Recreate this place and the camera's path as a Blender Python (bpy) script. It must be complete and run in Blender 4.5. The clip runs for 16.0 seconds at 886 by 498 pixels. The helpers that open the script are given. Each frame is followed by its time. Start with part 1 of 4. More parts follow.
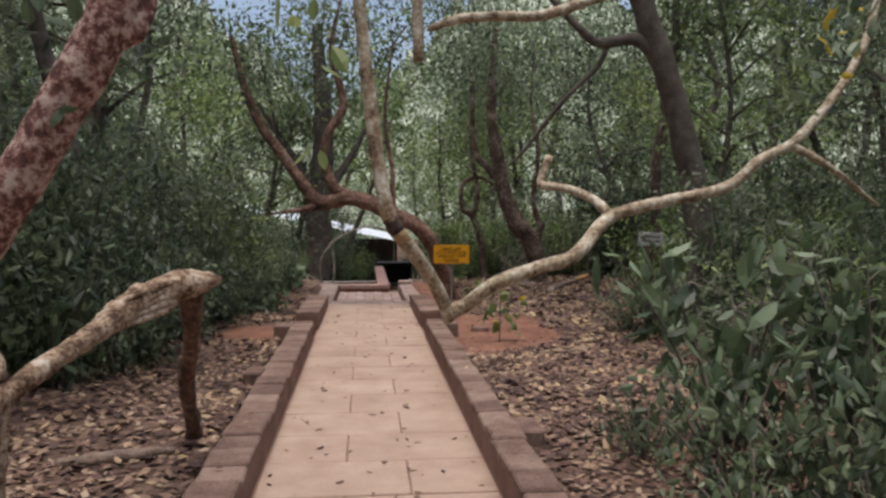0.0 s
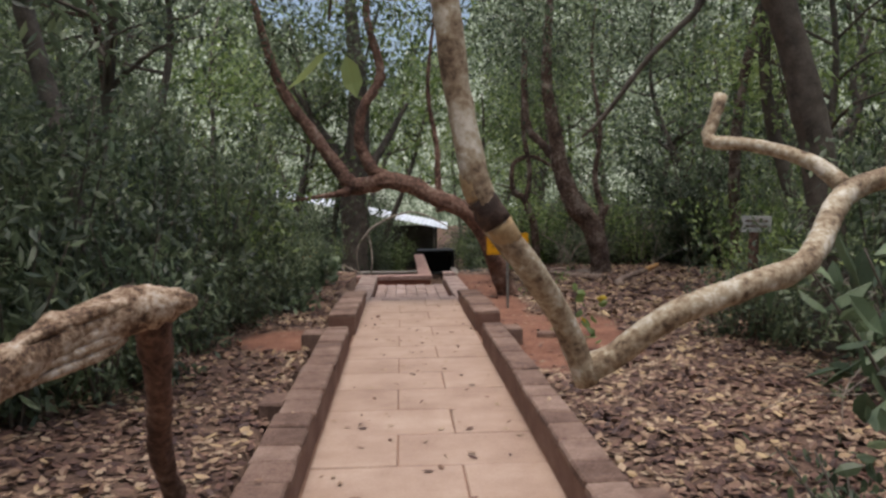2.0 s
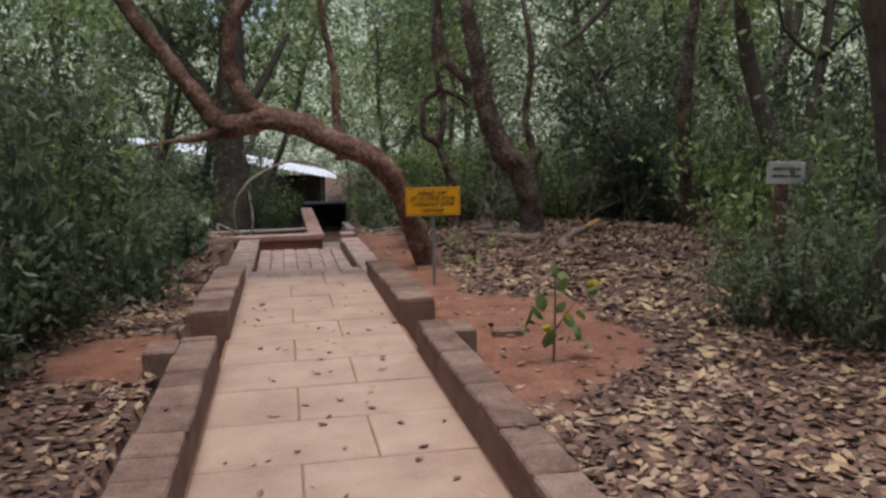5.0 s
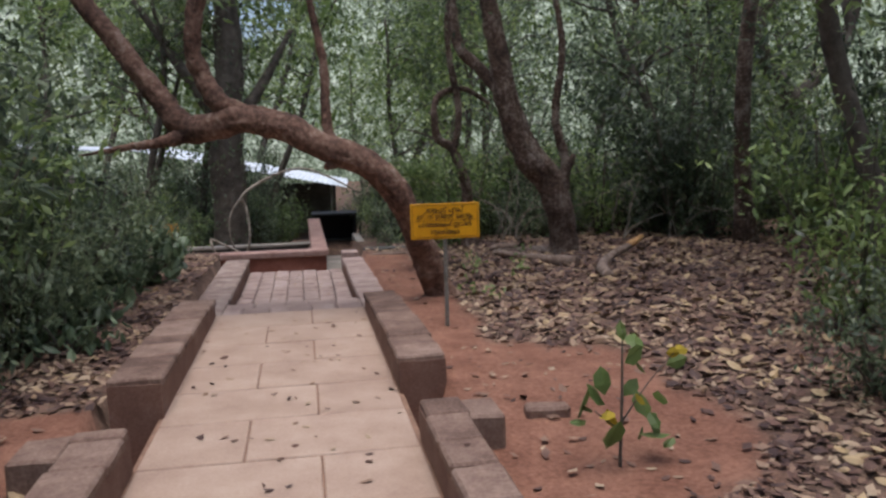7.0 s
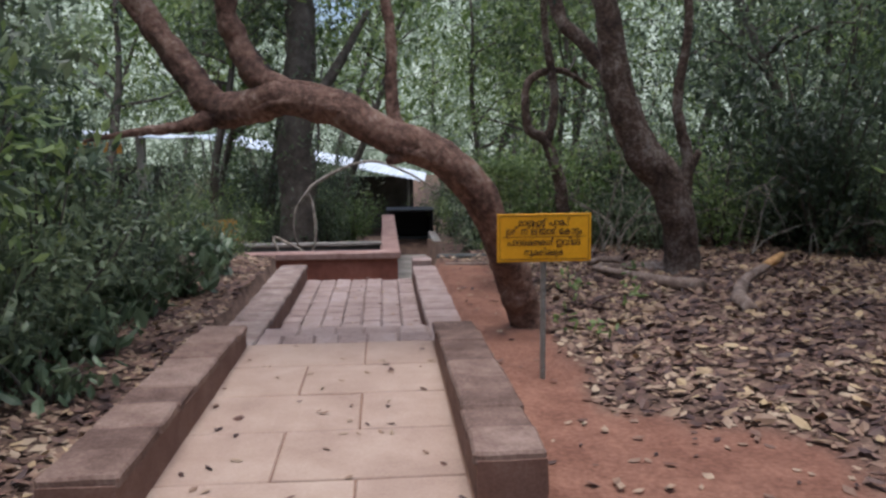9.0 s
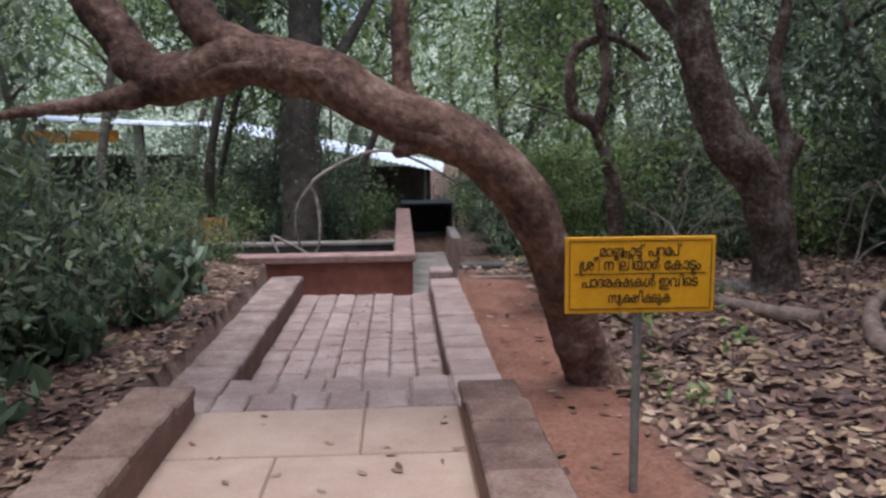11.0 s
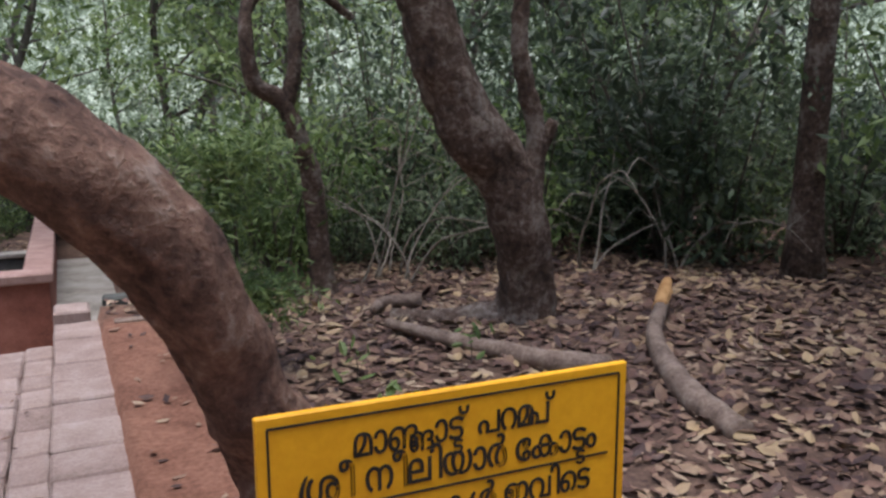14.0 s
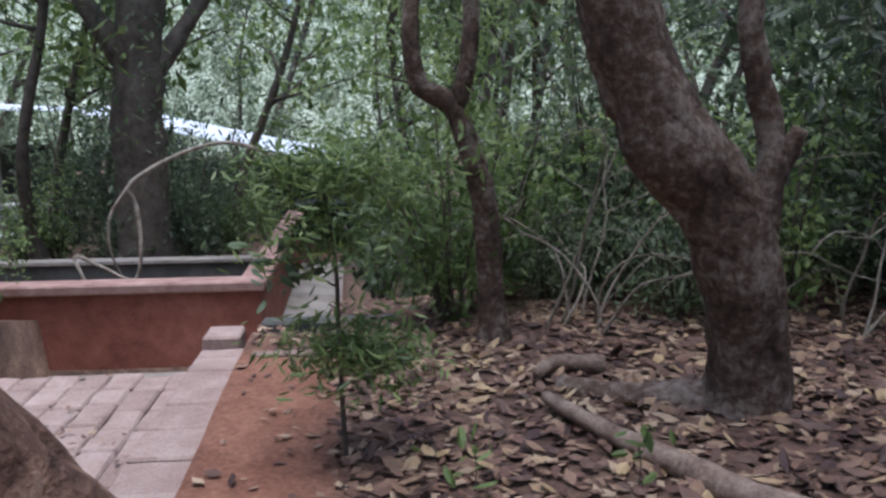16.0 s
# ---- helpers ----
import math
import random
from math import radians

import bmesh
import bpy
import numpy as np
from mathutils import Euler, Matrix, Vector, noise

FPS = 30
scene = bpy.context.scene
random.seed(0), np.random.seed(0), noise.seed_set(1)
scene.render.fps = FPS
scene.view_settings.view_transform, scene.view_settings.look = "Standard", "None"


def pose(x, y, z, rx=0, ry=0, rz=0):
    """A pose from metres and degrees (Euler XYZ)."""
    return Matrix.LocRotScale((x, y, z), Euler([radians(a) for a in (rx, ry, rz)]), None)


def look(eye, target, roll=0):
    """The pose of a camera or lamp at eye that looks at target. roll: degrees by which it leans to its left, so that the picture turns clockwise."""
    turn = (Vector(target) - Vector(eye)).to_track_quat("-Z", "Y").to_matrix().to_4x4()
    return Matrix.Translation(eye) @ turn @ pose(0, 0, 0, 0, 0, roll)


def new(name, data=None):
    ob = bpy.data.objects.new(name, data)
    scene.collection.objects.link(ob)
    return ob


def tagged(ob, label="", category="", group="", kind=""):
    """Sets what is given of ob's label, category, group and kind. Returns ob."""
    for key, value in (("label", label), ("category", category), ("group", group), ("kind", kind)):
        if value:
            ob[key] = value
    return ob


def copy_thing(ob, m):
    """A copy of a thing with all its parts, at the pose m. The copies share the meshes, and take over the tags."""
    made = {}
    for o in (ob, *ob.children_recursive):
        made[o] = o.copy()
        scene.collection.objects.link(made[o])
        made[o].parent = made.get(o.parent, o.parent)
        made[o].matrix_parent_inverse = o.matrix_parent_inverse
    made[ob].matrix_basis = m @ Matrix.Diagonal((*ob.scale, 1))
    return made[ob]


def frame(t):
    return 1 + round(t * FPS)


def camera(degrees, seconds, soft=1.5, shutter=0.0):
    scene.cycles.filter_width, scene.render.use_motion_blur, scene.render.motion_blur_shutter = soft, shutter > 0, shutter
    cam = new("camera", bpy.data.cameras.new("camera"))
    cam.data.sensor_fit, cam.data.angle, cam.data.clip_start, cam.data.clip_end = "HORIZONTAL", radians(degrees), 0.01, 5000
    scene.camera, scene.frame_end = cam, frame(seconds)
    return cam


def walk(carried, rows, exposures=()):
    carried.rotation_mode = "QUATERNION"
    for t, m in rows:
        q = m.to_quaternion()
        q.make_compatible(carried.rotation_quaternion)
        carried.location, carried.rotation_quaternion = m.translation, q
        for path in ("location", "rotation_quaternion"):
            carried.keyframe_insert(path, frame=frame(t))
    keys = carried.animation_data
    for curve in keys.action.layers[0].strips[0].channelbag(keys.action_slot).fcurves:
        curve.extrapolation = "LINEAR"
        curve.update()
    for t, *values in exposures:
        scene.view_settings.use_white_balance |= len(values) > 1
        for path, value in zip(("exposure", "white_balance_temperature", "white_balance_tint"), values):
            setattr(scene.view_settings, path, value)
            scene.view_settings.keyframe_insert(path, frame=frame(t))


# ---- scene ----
EXPOSURES = ((0.0, 0.08, 6550, 10), (4.5, -0.04, 6450, 10), (8.0, 0.10, 5900, 10), (12.0, 0.32, 5700, 10), (14.5, 0.46, 5850, 10), (16.0, 0.46, 5500, 10))
cam = camera(58.1, 16.0, soft=2.6)
ROWS = [
    (0.0, 0.000, 0.000, 1.570, 87.30, -0.00, -5.60),
    (0.5, 0.021, 0.396, 1.562, 87.41, -0.33, -5.88),
    (1.0, 0.038, 0.842, 1.559, 87.44, -0.47, -6.64),
    (1.5, 0.029, 1.285, 1.560, 86.93, 0.10, -4.73),
    (2.0, -0.075, 1.705, 1.542, 86.25, 0.74, -3.00),
    (2.5, -0.108, 2.147, 1.527, 84.03, 0.39, -5.40),
    (3.0, -0.141, 2.612, 1.529, 84.76, -0.22, -3.06),
    (3.5, -0.204, 3.026, 1.512, 84.13, 0.09, -5.17),
    (4.0, -0.188, 3.473, 1.485, 83.29, 0.88, -8.38),
    (4.5, -0.184, 3.927, 1.501, 82.33, 1.08, -11.34),
    (7.0, 0.222, 6.071, 1.484, 82.78, 1.58, -10.08),
    (7.5, 0.285, 6.508, 1.453, 83.02, 0.99, -8.24),
    (8.0, 0.330, 6.940, 1.473, 83.07, 0.10, -6.71),
    (8.5, 0.408, 7.383, 1.477, 82.61, -0.09, -5.36),
    (9.0, 0.403, 7.758, 1.459, 82.47, 0.59, -4.29),
    (9.5, 0.429, 8.160, 1.470, 82.37, 0.61, -3.77),
    (12.0, 0.481, 10.359, 1.405, 81.21, 0.73, -2.95),
    (12.5, 0.524, 10.692, 1.401, 81.30, 0.14, -12.43),
    (13.0, 0.626, 10.981, 1.412, 81.08, -0.33, -19.17),
    (13.5, 0.725, 11.253, 1.404, 80.57, 0.05, -23.70),
    (14.0, 0.883, 11.491, 1.418, 80.17, 0.26, -25.43),
    (14.5, 1.178, 11.715, 1.384, 80.55, -0.92, -19.59),
    (15.0, 1.429, 11.940, 1.401, 80.72, -2.14, -15.72),
    (15.5, 1.588, 12.209, 1.403, 80.96, -1.40, -12.51),
    (16.0, 1.729, 12.455, 1.395, 80.93, 0.22, -6.46),
]
walk(cam, [(t, pose(x, y, z, rx, ry, rz)) for t, x, y, z, rx, ry, rz in ROWS], exposures=EXPOSURES)

# ---- light ----
world = bpy.data.worlds.new("overcast_sky")
scene.world = world
world.use_nodes = True
wn, wl = world.node_tree.nodes, world.node_tree.links
sky = wn.new("ShaderNodeTexSky")
sky.sky_type, sky.sun_disc = "NISHITA", False
sky.sun_elevation, sky.sun_rotation = radians(84), radians(198)
sky.air_density, sky.dust_density = 1.0, 5.0
wn["Background"].inputs["Strength"].default_value = 0.18
wl.new(sky.outputs[0], wn["Background"].inputs["Color"])
sun = new("sun", bpy.data.lights.new("sun", "SUN"))
sun.data.energy, sun.data.angle, sun.data.color = 1.9, radians(40), (1.0, 0.99, 0.96)
sun.matrix_world = look((0, 0, 30), (0.31 * 1.05, 0.95 * 1.05, 20))


# ---- materials ----
def material(name, stops, scale=8.0, detail=6.0, rough=0.8, bump=0.3, fine=60.0, metal=0.0, spec=0.3,
             leafy=0.0, island=0.0, per_object=0.0, stretch=(1, 1, 1), mottle=0.35, world_space=True, dist=0.02, contrast=2.0):
    """Colours mixed over two scales of noise, with relief; leafy lets light through."""
    m = bpy.data.materials.new(name)
    m.use_nodes = True
    n, l = m.node_tree.nodes, m.node_tree.links
    b = n["Principled BSDF"]
    b.inputs["Roughness"].default_value, b.inputs["Metallic"].default_value = rough, metal
    b.inputs["Specular IOR Level"].default_value = spec
    if world_space:
        place = n.new("ShaderNodeNewGeometry").outputs["Position"]
    else:
        place = n.new("ShaderNodeTexCoord").outputs["Object"]
    mp = n.new("ShaderNodeMapping")
    mp.inputs["Scale"].default_value = stretch
    l.new(place, mp.inputs["Vector"])
    big, small = n.new("ShaderNodeTexNoise"), n.new("ShaderNodeTexNoise")
    for tex, s in ((big, scale), (small, fine)):
        tex.inputs["Scale"].default_value, tex.inputs["Detail"].default_value = s, detail
        tex.inputs["Roughness"].default_value = 0.65
        l.new(mp.outputs[0], tex.inputs["Vector"])
    mix = n.new("ShaderNodeMix")
    mix.data_type = "FLOAT"
    mix.inputs[0].default_value = mottle
    l.new(big.outputs[0], mix.inputs[2]), l.new(small.outputs[0], mix.inputs[3])
    wide = n.new("ShaderNodeMath")
    wide.operation = "MULTIPLY_ADD"
    wide.inputs[1].default_value, wide.inputs[2].default_value = contrast, 0.5 - 0.5 * contrast
    l.new(mix.outputs[0], wide.inputs[0])
    value = wide.outputs[0]

    def add(source, weight):
        nonlocal value
        k = n.new("ShaderNodeMath")
        k.operation = "MULTIPLY_ADD"
        c = n.new("ShaderNodeMath")
        c.operation = "SUBTRACT"
        l.new(source, c.inputs[0])
        c.inputs[1].default_value = 0.5
        l.new(c.outputs[0], k.inputs[0])
        k.inputs[1].default_value = weight
        l.new(value, k.inputs[2])
        value = k.outputs[0]
    if island:
        add(n.new("ShaderNodeNewGeometry").outputs["Random Per Island"], island)
    if per_object:
        add(n.new("ShaderNodeObjectInfo").outputs["Random"], per_object)
    ramp = n.new("ShaderNodeValToRGB")
    while len(ramp.color_ramp.elements) < len(stops):
        ramp.color_ramp.elements.new(0.5)
    for el, (p, c) in zip(ramp.color_ramp.elements, stops):
        el.position, el.color = p, (*c, 1)
    l.new(value, ramp.inputs[0])
    l.new(ramp.outputs[0], b.inputs["Base Color"])
    if bump:
        bp = n.new("ShaderNodeBump")
        bp.inputs["Strength"].default_value, bp.inputs["Distance"].default_value = bump, dist
        l.new(mix.outputs[0], bp.inputs["Height"])
        l.new(bp.outputs[0], b.inputs["Normal"])
    if leafy:
        tr = n.new("ShaderNodeBsdfTranslucent")
        l.new(ramp.outputs[0], tr.inputs["Color"])
        ms = n.new("ShaderNodeMixShader")
        ms.inputs[0].default_value = leafy
        l.new(b.outputs[0], ms.inputs[1]), l.new(tr.outputs[0], ms.inputs[2])
        l.new(ms.outputs[0], n["Material Output"].inputs["Surface"])
    return m


SLAB = material("sandstone_slab", [(0.12, (0.26, 0.172, 0.13)), (0.5, (0.355, 0.248, 0.19)), (0.88, (0.44, 0.33, 0.258))],
                2.2, rough=0.75, bump=0.25, per_object=0.12, dist=0.006)
JOINT = material("dark_joint", [(0.3, (0.16, 0.09, 0.06)), (0.7, (0.26, 0.15, 0.10))], 8, bump=0.4)
LATERITE = material("laterite_block", [(0.15, (0.085, 0.050, 0.038)), (0.5, (0.175, 0.110, 0.085)), (0.85, (0.28, 0.195, 0.155))],
                    5, rough=0.9, bump=0.6, per_object=0.38, mottle=0.45)
PLASTER = material("brown_lime_plaster", [(0.15, (0.115, 0.058, 0.042)), (0.5, (0.175, 0.098, 0.072)), (0.85, (0.25, 0.16, 0.125))],
                   3, rough=0.9, bump=0.4, mottle=0.4, dist=0.008)
SANDJOINT = material("sandy_joint", [(0.3, (0.17, 0.115, 0.09)), (0.7, (0.28, 0.20, 0.165))], 8, bump=0.4)
PAVER = material("laterite_paver", [(0.12, (0.17, 0.115, 0.098)), (0.5, (0.285, 0.205, 0.18)), (0.88, (0.40, 0.315, 0.285))],
                 4, rough=0.85, bump=0.7, per_object=0.2, mottle=0.45, dist=0.015)
GREYCAP = material("weathered_wall_cap", [(0.25, (0.13, 0.09, 0.075)), (0.5, (0.24, 0.17, 0.145)), (0.8, (0.36, 0.29, 0.25))], 4, bump=0.5)
REDWALL = material("red_painted_plaster", [(0.25, (0.12, 0.040, 0.028)), (0.5, (0.20, 0.070, 0.048)), (0.75, (0.27, 0.11, 0.08))], 2.5, bump=0.25, rough=0.8)
PINKCAP = material("faded_red_cap", [(0.25, (0.19, 0.105, 0.088)), (0.5, (0.28, 0.172, 0.148)), (0.8, (0.37, 0.25, 0.22))], 4, bump=0.3)
CONCRETE = material("grey_concrete", [(0.25, (0.16, 0.14, 0.12)), (0.5, (0.27, 0.24, 0.21)), (0.75, (0.36, 0.33, 0.30))], 2, bump=0.3)
PALE = material("pale_cement", [(0.3, (0.42, 0.41, 0.39)), (0.7, (0.62, 0.62, 0.60))], 2, bump=0.2)
DARKCEMENT = material("dark_cement", [(0.3, (0.05, 0.05, 0.045)), (0.7, (0.11, 0.11, 0.10))], 2, bump=0.3)
BARK_RED = material("reddish_brown_bark", [(0.14, (0.050, 0.027, 0.021)), (0.42, (0.135, 0.075, 0.055)), (0.64, (0.22, 0.126, 0.090)), (0.90, (0.34, 0.25, 0.205))],
                    4, rough=0.9, bump=1.0, mottle=0.45, fine=24, dist=0.07, contrast=2.8)
BARK_GREY = material("grey_brown_bark", [(0.2, (0.05, 0.032, 0.025)), (0.5, (0.12, 0.078, 0.058)), (0.8, (0.27, 0.22, 0.185))],
                     4, rough=0.9, bump=1.0, mottle=0.45, fine=26, dist=0.05, contrast=3.0)
BARK_DARK = material("dark_forest_bark", [(0.2, (0.045, 0.035, 0.028)), (0.75, (0.15, 0.125, 0.10))], 6, bump=0.7, dist=0.02)
BARK_PALE = material("pale_smooth_bark", [(0.18, (0.085, 0.055, 0.035)), (0.38, (0.23, 0.165, 0.105)), (0.57, (0.36, 0.295, 0.205)), (0.85, (0.58, 0.54, 0.46))],
                     9, rough=0.75, bump=0.6, mottle=0.4, fine=45, dist=0.012, contrast=3.0)
BARK_FLAKY = material("flaking_pink_bark", [(0.30, (0.10, 0.045, 0.038)), (0.47, (0.24, 0.115, 0.095)), (0.60, (0.40, 0.26, 0.22)), (0.78, (0.52, 0.40, 0.35))],
                      16, rough=0.9, bump=1.0, mottle=0.5, fine=45, dist=0.03, contrast=3.2)
DRIFT = material("weathered_bare_wood", [(0.30, (0.055, 0.030, 0.018)), (0.48, (0.19, 0.12, 0.075)), (0.64, (0.34, 0.25, 0.175)), (0.88, (0.50, 0.43, 0.36))],
                 8, rough=0.8, bump=0.8, mottle=0.4, fine=40, dist=0.02, contrast=3.0)
LOGWOOD = material("dead_log_bark", [(0.25, (0.09, 0.06, 0.045)), (0.5, (0.20, 0.14, 0.11)), (0.8, (0.33, 0.26, 0.21))], 8, bump=0.7, mottle=0.4)
FRESHCUT = material("fresh_orange_wood", [(0.3, (0.34, 0.17, 0.06)), (0.7, (0.48, 0.28, 0.12))], 12, bump=0.4)
SCAR = material("dark_scarred_bark", [(0.2, (0.035, 0.022, 0.017)), (0.55, (0.085, 0.052, 0.038)), (0.85, (0.24, 0.15, 0.09))], 12, bump=0.8, mottle=0.5, fine=40, contrast=3.0)
FRESHWOOD = material("bare_ochre_wood", [(0.3, (0.25, 0.16, 0.075)), (0.7, (0.42, 0.30, 0.17))], 14, bump=0.4)
TWIG = material("dry_grey_twig", [(0.3, (0.14, 0.11, 0.085)), (0.7, (0.33, 0.29, 0.24))], 10, bump=0.3)
LEAF = material("dark_green_leaf", [(0.1, (0.042, 0.057, 0.034)), (0.45, (0.092, 0.122, 0.068)), (0.7, (0.135, 0.172, 0.090)), (0.92, (0.22, 0.27, 0.15))],
                0.5, detail=2, rough=0.42, bump=0.0, island=0.75, per_object=0.25, leafy=0.46, spec=0.5, mottle=0.1)
LEAF_LIGHT = material("light_green_leaf", [(0.15, (0.065, 0.10, 0.03)), (0.5, (0.15, 0.215, 0.065)), (0.9, (0.28, 0.35, 0.13))],
                      0.5, detail=2, rough=0.45, bump=0.0, island=0.75, per_object=0.2, leafy=0.4, spec=0.4, mottle=0.1)
LEAF_BROAD = material("broad_glossy_leaf", [(0.1, (0.045, 0.065, 0.034)), (0.5, (0.095, 0.135, 0.070)), (0.9, (0.19, 0.25, 0.14))],
                      0.8, detail=2, rough=0.45, bump=0.0, island=0.9, leafy=0.34, spec=0.5, mottle=0.1)
LEAF_YELLOW = material("yellow_leaf", [(0.2, (0.30, 0.22, 0.02)), (0.8, (0.55, 0.42, 0.05))], 2, bump=0, island=0.6, leafy=0.35)
LITTER = material("dry_fallen_leaf", [(0.08, (0.052, 0.028, 0.025)), (0.38, (0.130, 0.069, 0.052)), (0.64, (0.225, 0.138, 0.094)), (0.95, (0.38, 0.28, 0.19))],
                  1.5, detail=3, rough=0.7, bump=0.0, island=0.85, spec=0.3, mottle=0.15)
LITTER_PALE = material("broad_dry_leaf", [(0.10, (0.060, 0.033, 0.029)), (0.42, (0.15, 0.085, 0.062)), (0.68, (0.25, 0.158, 0.098)), (0.97, (0.42, 0.30, 0.165))],
                       1.5, detail=3, rough=0.6, bump=0.0, island=0.9, spec=0.35, mottle=0.15)
YELLOW = material("yellow_sign_paint", [(0.3, (0.62, 0.285, 0.004)), (0.7, (0.74, 0.365, 0.008))], 3, rough=0.5, bump=0.03)
BLACKPAINT = material("black_lettering", [(0.3, (0.012, 0.010, 0.008)), (0.7, (0.03, 0.025, 0.02))], 20, rough=0.5, bump=0)
STEEL = material("dull_galvanised_pipe", [(0.3, (0.18, 0.17, 0.15)), (0.7, (0.32, 0.31, 0.28))], 8, rough=0.55, metal=0.4, bump=0.1)
ROOF = material("bluish_metal_sheet", [(0.3, (0.50, 0.54, 0.60)), (0.7, (0.72, 0.76, 0.82))], 1.5, rough=0.5, metal=0.0, bump=0.1)
BLACK = material("black_plastic_sheet", [(0.3, (0.006, 0.006, 0.007)), (0.7, (0.018, 0.018, 0.02))], 3, rough=0.6, bump=0.3)
WHITEBOARD = material("weathered_white_board", [(0.3, (0.34, 0.33, 0.31)), (0.7, (0.6, 0.59, 0.57))], 12, rough=0.6, bump=0.1)
ORANGE = material("faded_orange_board", [(0.3, (0.40, 0.17, 0.03)), (0.7, (0.58, 0.27, 0.05))], 4, rough=0.6, bump=0.1)


# ---- mesh helpers ----
def mesh_of(name, verts, tris, mats, smooth=False, mat_index=None):
    me = bpy.data.meshes.new(name)
    v, f = np.asarray(verts, np.float32), np.asarray(tris, np.int32)
    k = f.shape[1]
    me.vertices.add(len(v)), me.loops.add(f.size), me.polygons.add(len(f))
    me.vertices.foreach_set("co", v.ravel())
    me.loops.foreach_set("vertex_index", f.ravel())
    me.polygons.foreach_set("loop_start", np.arange(len(f), dtype=np.int32) * k)
    me.polygons.foreach_set("use_smooth", np.full(len(f), smooth))
    for m in (mats if isinstance(mats, (list, tuple)) else [mats]):
        me.materials.append(m)
    if mat_index is not None:
        me.polygons.foreach_set("material_index", np.asarray(mat_index, np.int32))
    me.update(calc_edges=True)
    return me


def part(name, me, parent=None, m=None):
    ob = new(name, me)
    if m is not None:
        ob.matrix_basis = m
    ob.parent = parent
    return ob


def block(name, size, mat, bevel=0.01, rough=0.0, seed=0, cuts=0):
    """A rounded, slightly uneven block standing on its base, centred in plan."""
    bm = bmesh.new()
    bmesh.ops.create_cube(bm, size=1)
    bmesh.ops.scale(bm, vec=size, verts=bm.verts)
    bmesh.ops.translate(bm, vec=(0, 0, size[2] / 2), verts=bm.verts)
    if cuts:
        bmesh.ops.subdivide_edges(bm, edges=bm.edges[:], cuts=cuts, use_grid_fill=True)
    if bevel:
        sharp = [e for e in bm.edges if len(e.link_faces) == 2 and e.calc_face_angle(0) > 0.5]
        bmesh.ops.bevel(bm, geom=sharp, offset=bevel, segments=1, affect="EDGES")
    if rough:
        for v in bm.verts:
            v.co += rough * noise.noise_vector(v.co * 7 + Vector((seed * 3.7, seed, 0)))
    me = bpy.data.meshes.new(name)
    bm.to_mesh(me)
    bm.free()
    me.materials.append(mat)
    return me


def spline(points, step):
    """Catmull-Rom through rows of x, y, z, radius."""
    p = np.array(points, float)
    p = np.vstack([2 * p[0] - p[1], p, 2 * p[-1] - p[-2]])
    out = []
    for i in range(1, len(p) - 2):
        a, b, c, d = p[i - 1:i + 3]
        k = max(2, int(np.linalg.norm(c[:3] - b[:3]) / step))
        for u in np.arange(k) / k:
            out.append(0.5 * (2 * b + (c - a) * u + (2 * a - 5 * b + 4 * c - d) * u * u + (3 * b - a - 3 * c + d) * u ** 3))
    out.append(p[-2])
    return np.array(out)


def tube(points, sides=10, step=0.12, lump=0.12, seed=0.0, verts=None, quads=None):
    """Sweeps a knobbly limb along points; appends to verts and quads. Both ends are closed by narrowing."""
    s = spline(points, step)
    s[:, 3] = np.maximum(s[:, 3], 0.003)
    first, last = s[0].copy(), s[-1].copy()
    first[3] = last[3] = 0.002
    s = np.vstack([first, s, last])
    t = np.gradient(s[:, :3], axis=0)
    t[0], t[-1] = t[1], t[-2]
    t /= np.linalg.norm(t, axis=1)[:, None] + 1e-9
    side = np.cross(t[0], (0.3, 0.9, 0.2))
    base = len(verts)
    ang = np.arange(sides) / sides * 2 * math.pi
    for i in range(len(s)):
        side = side - t[i] * (side @ t[i])
        side /= np.linalg.norm(side) + 1e-9
        up = np.cross(t[i], side)
        for a in ang:
            d = side * math.cos(a) + up * math.sin(a)
            q = s[i, :3] + d * s[i, 3]
            w = noise.noise(Vector(q * (0.55 / max(s[i, 3], 0.02)) + seed)) + 0.5 * noise.noise(Vector(q * (1.4 / max(s[i, 3], 0.02)) + seed))
            verts.append(s[i, :3] + d * s[i, 3] * (1 + lump * w))
    for i in range(len(s) - 1):
        for j in range(sides):
            a, b = base + i * sides + j, base + i * sides + (j + 1) % sides
            quads.append((a, b, b + sides, a + sides))


def limbs(name, lines, mat, sides=10, step=0.12, lump=0.12, seed=0.0):
    v, q = [], []
    for k, line in enumerate(lines):
        tube(line, sides, step, lump, seed + k * 5.1, v, q)
    return mesh_of(name, v, q, mat, smooth=True)


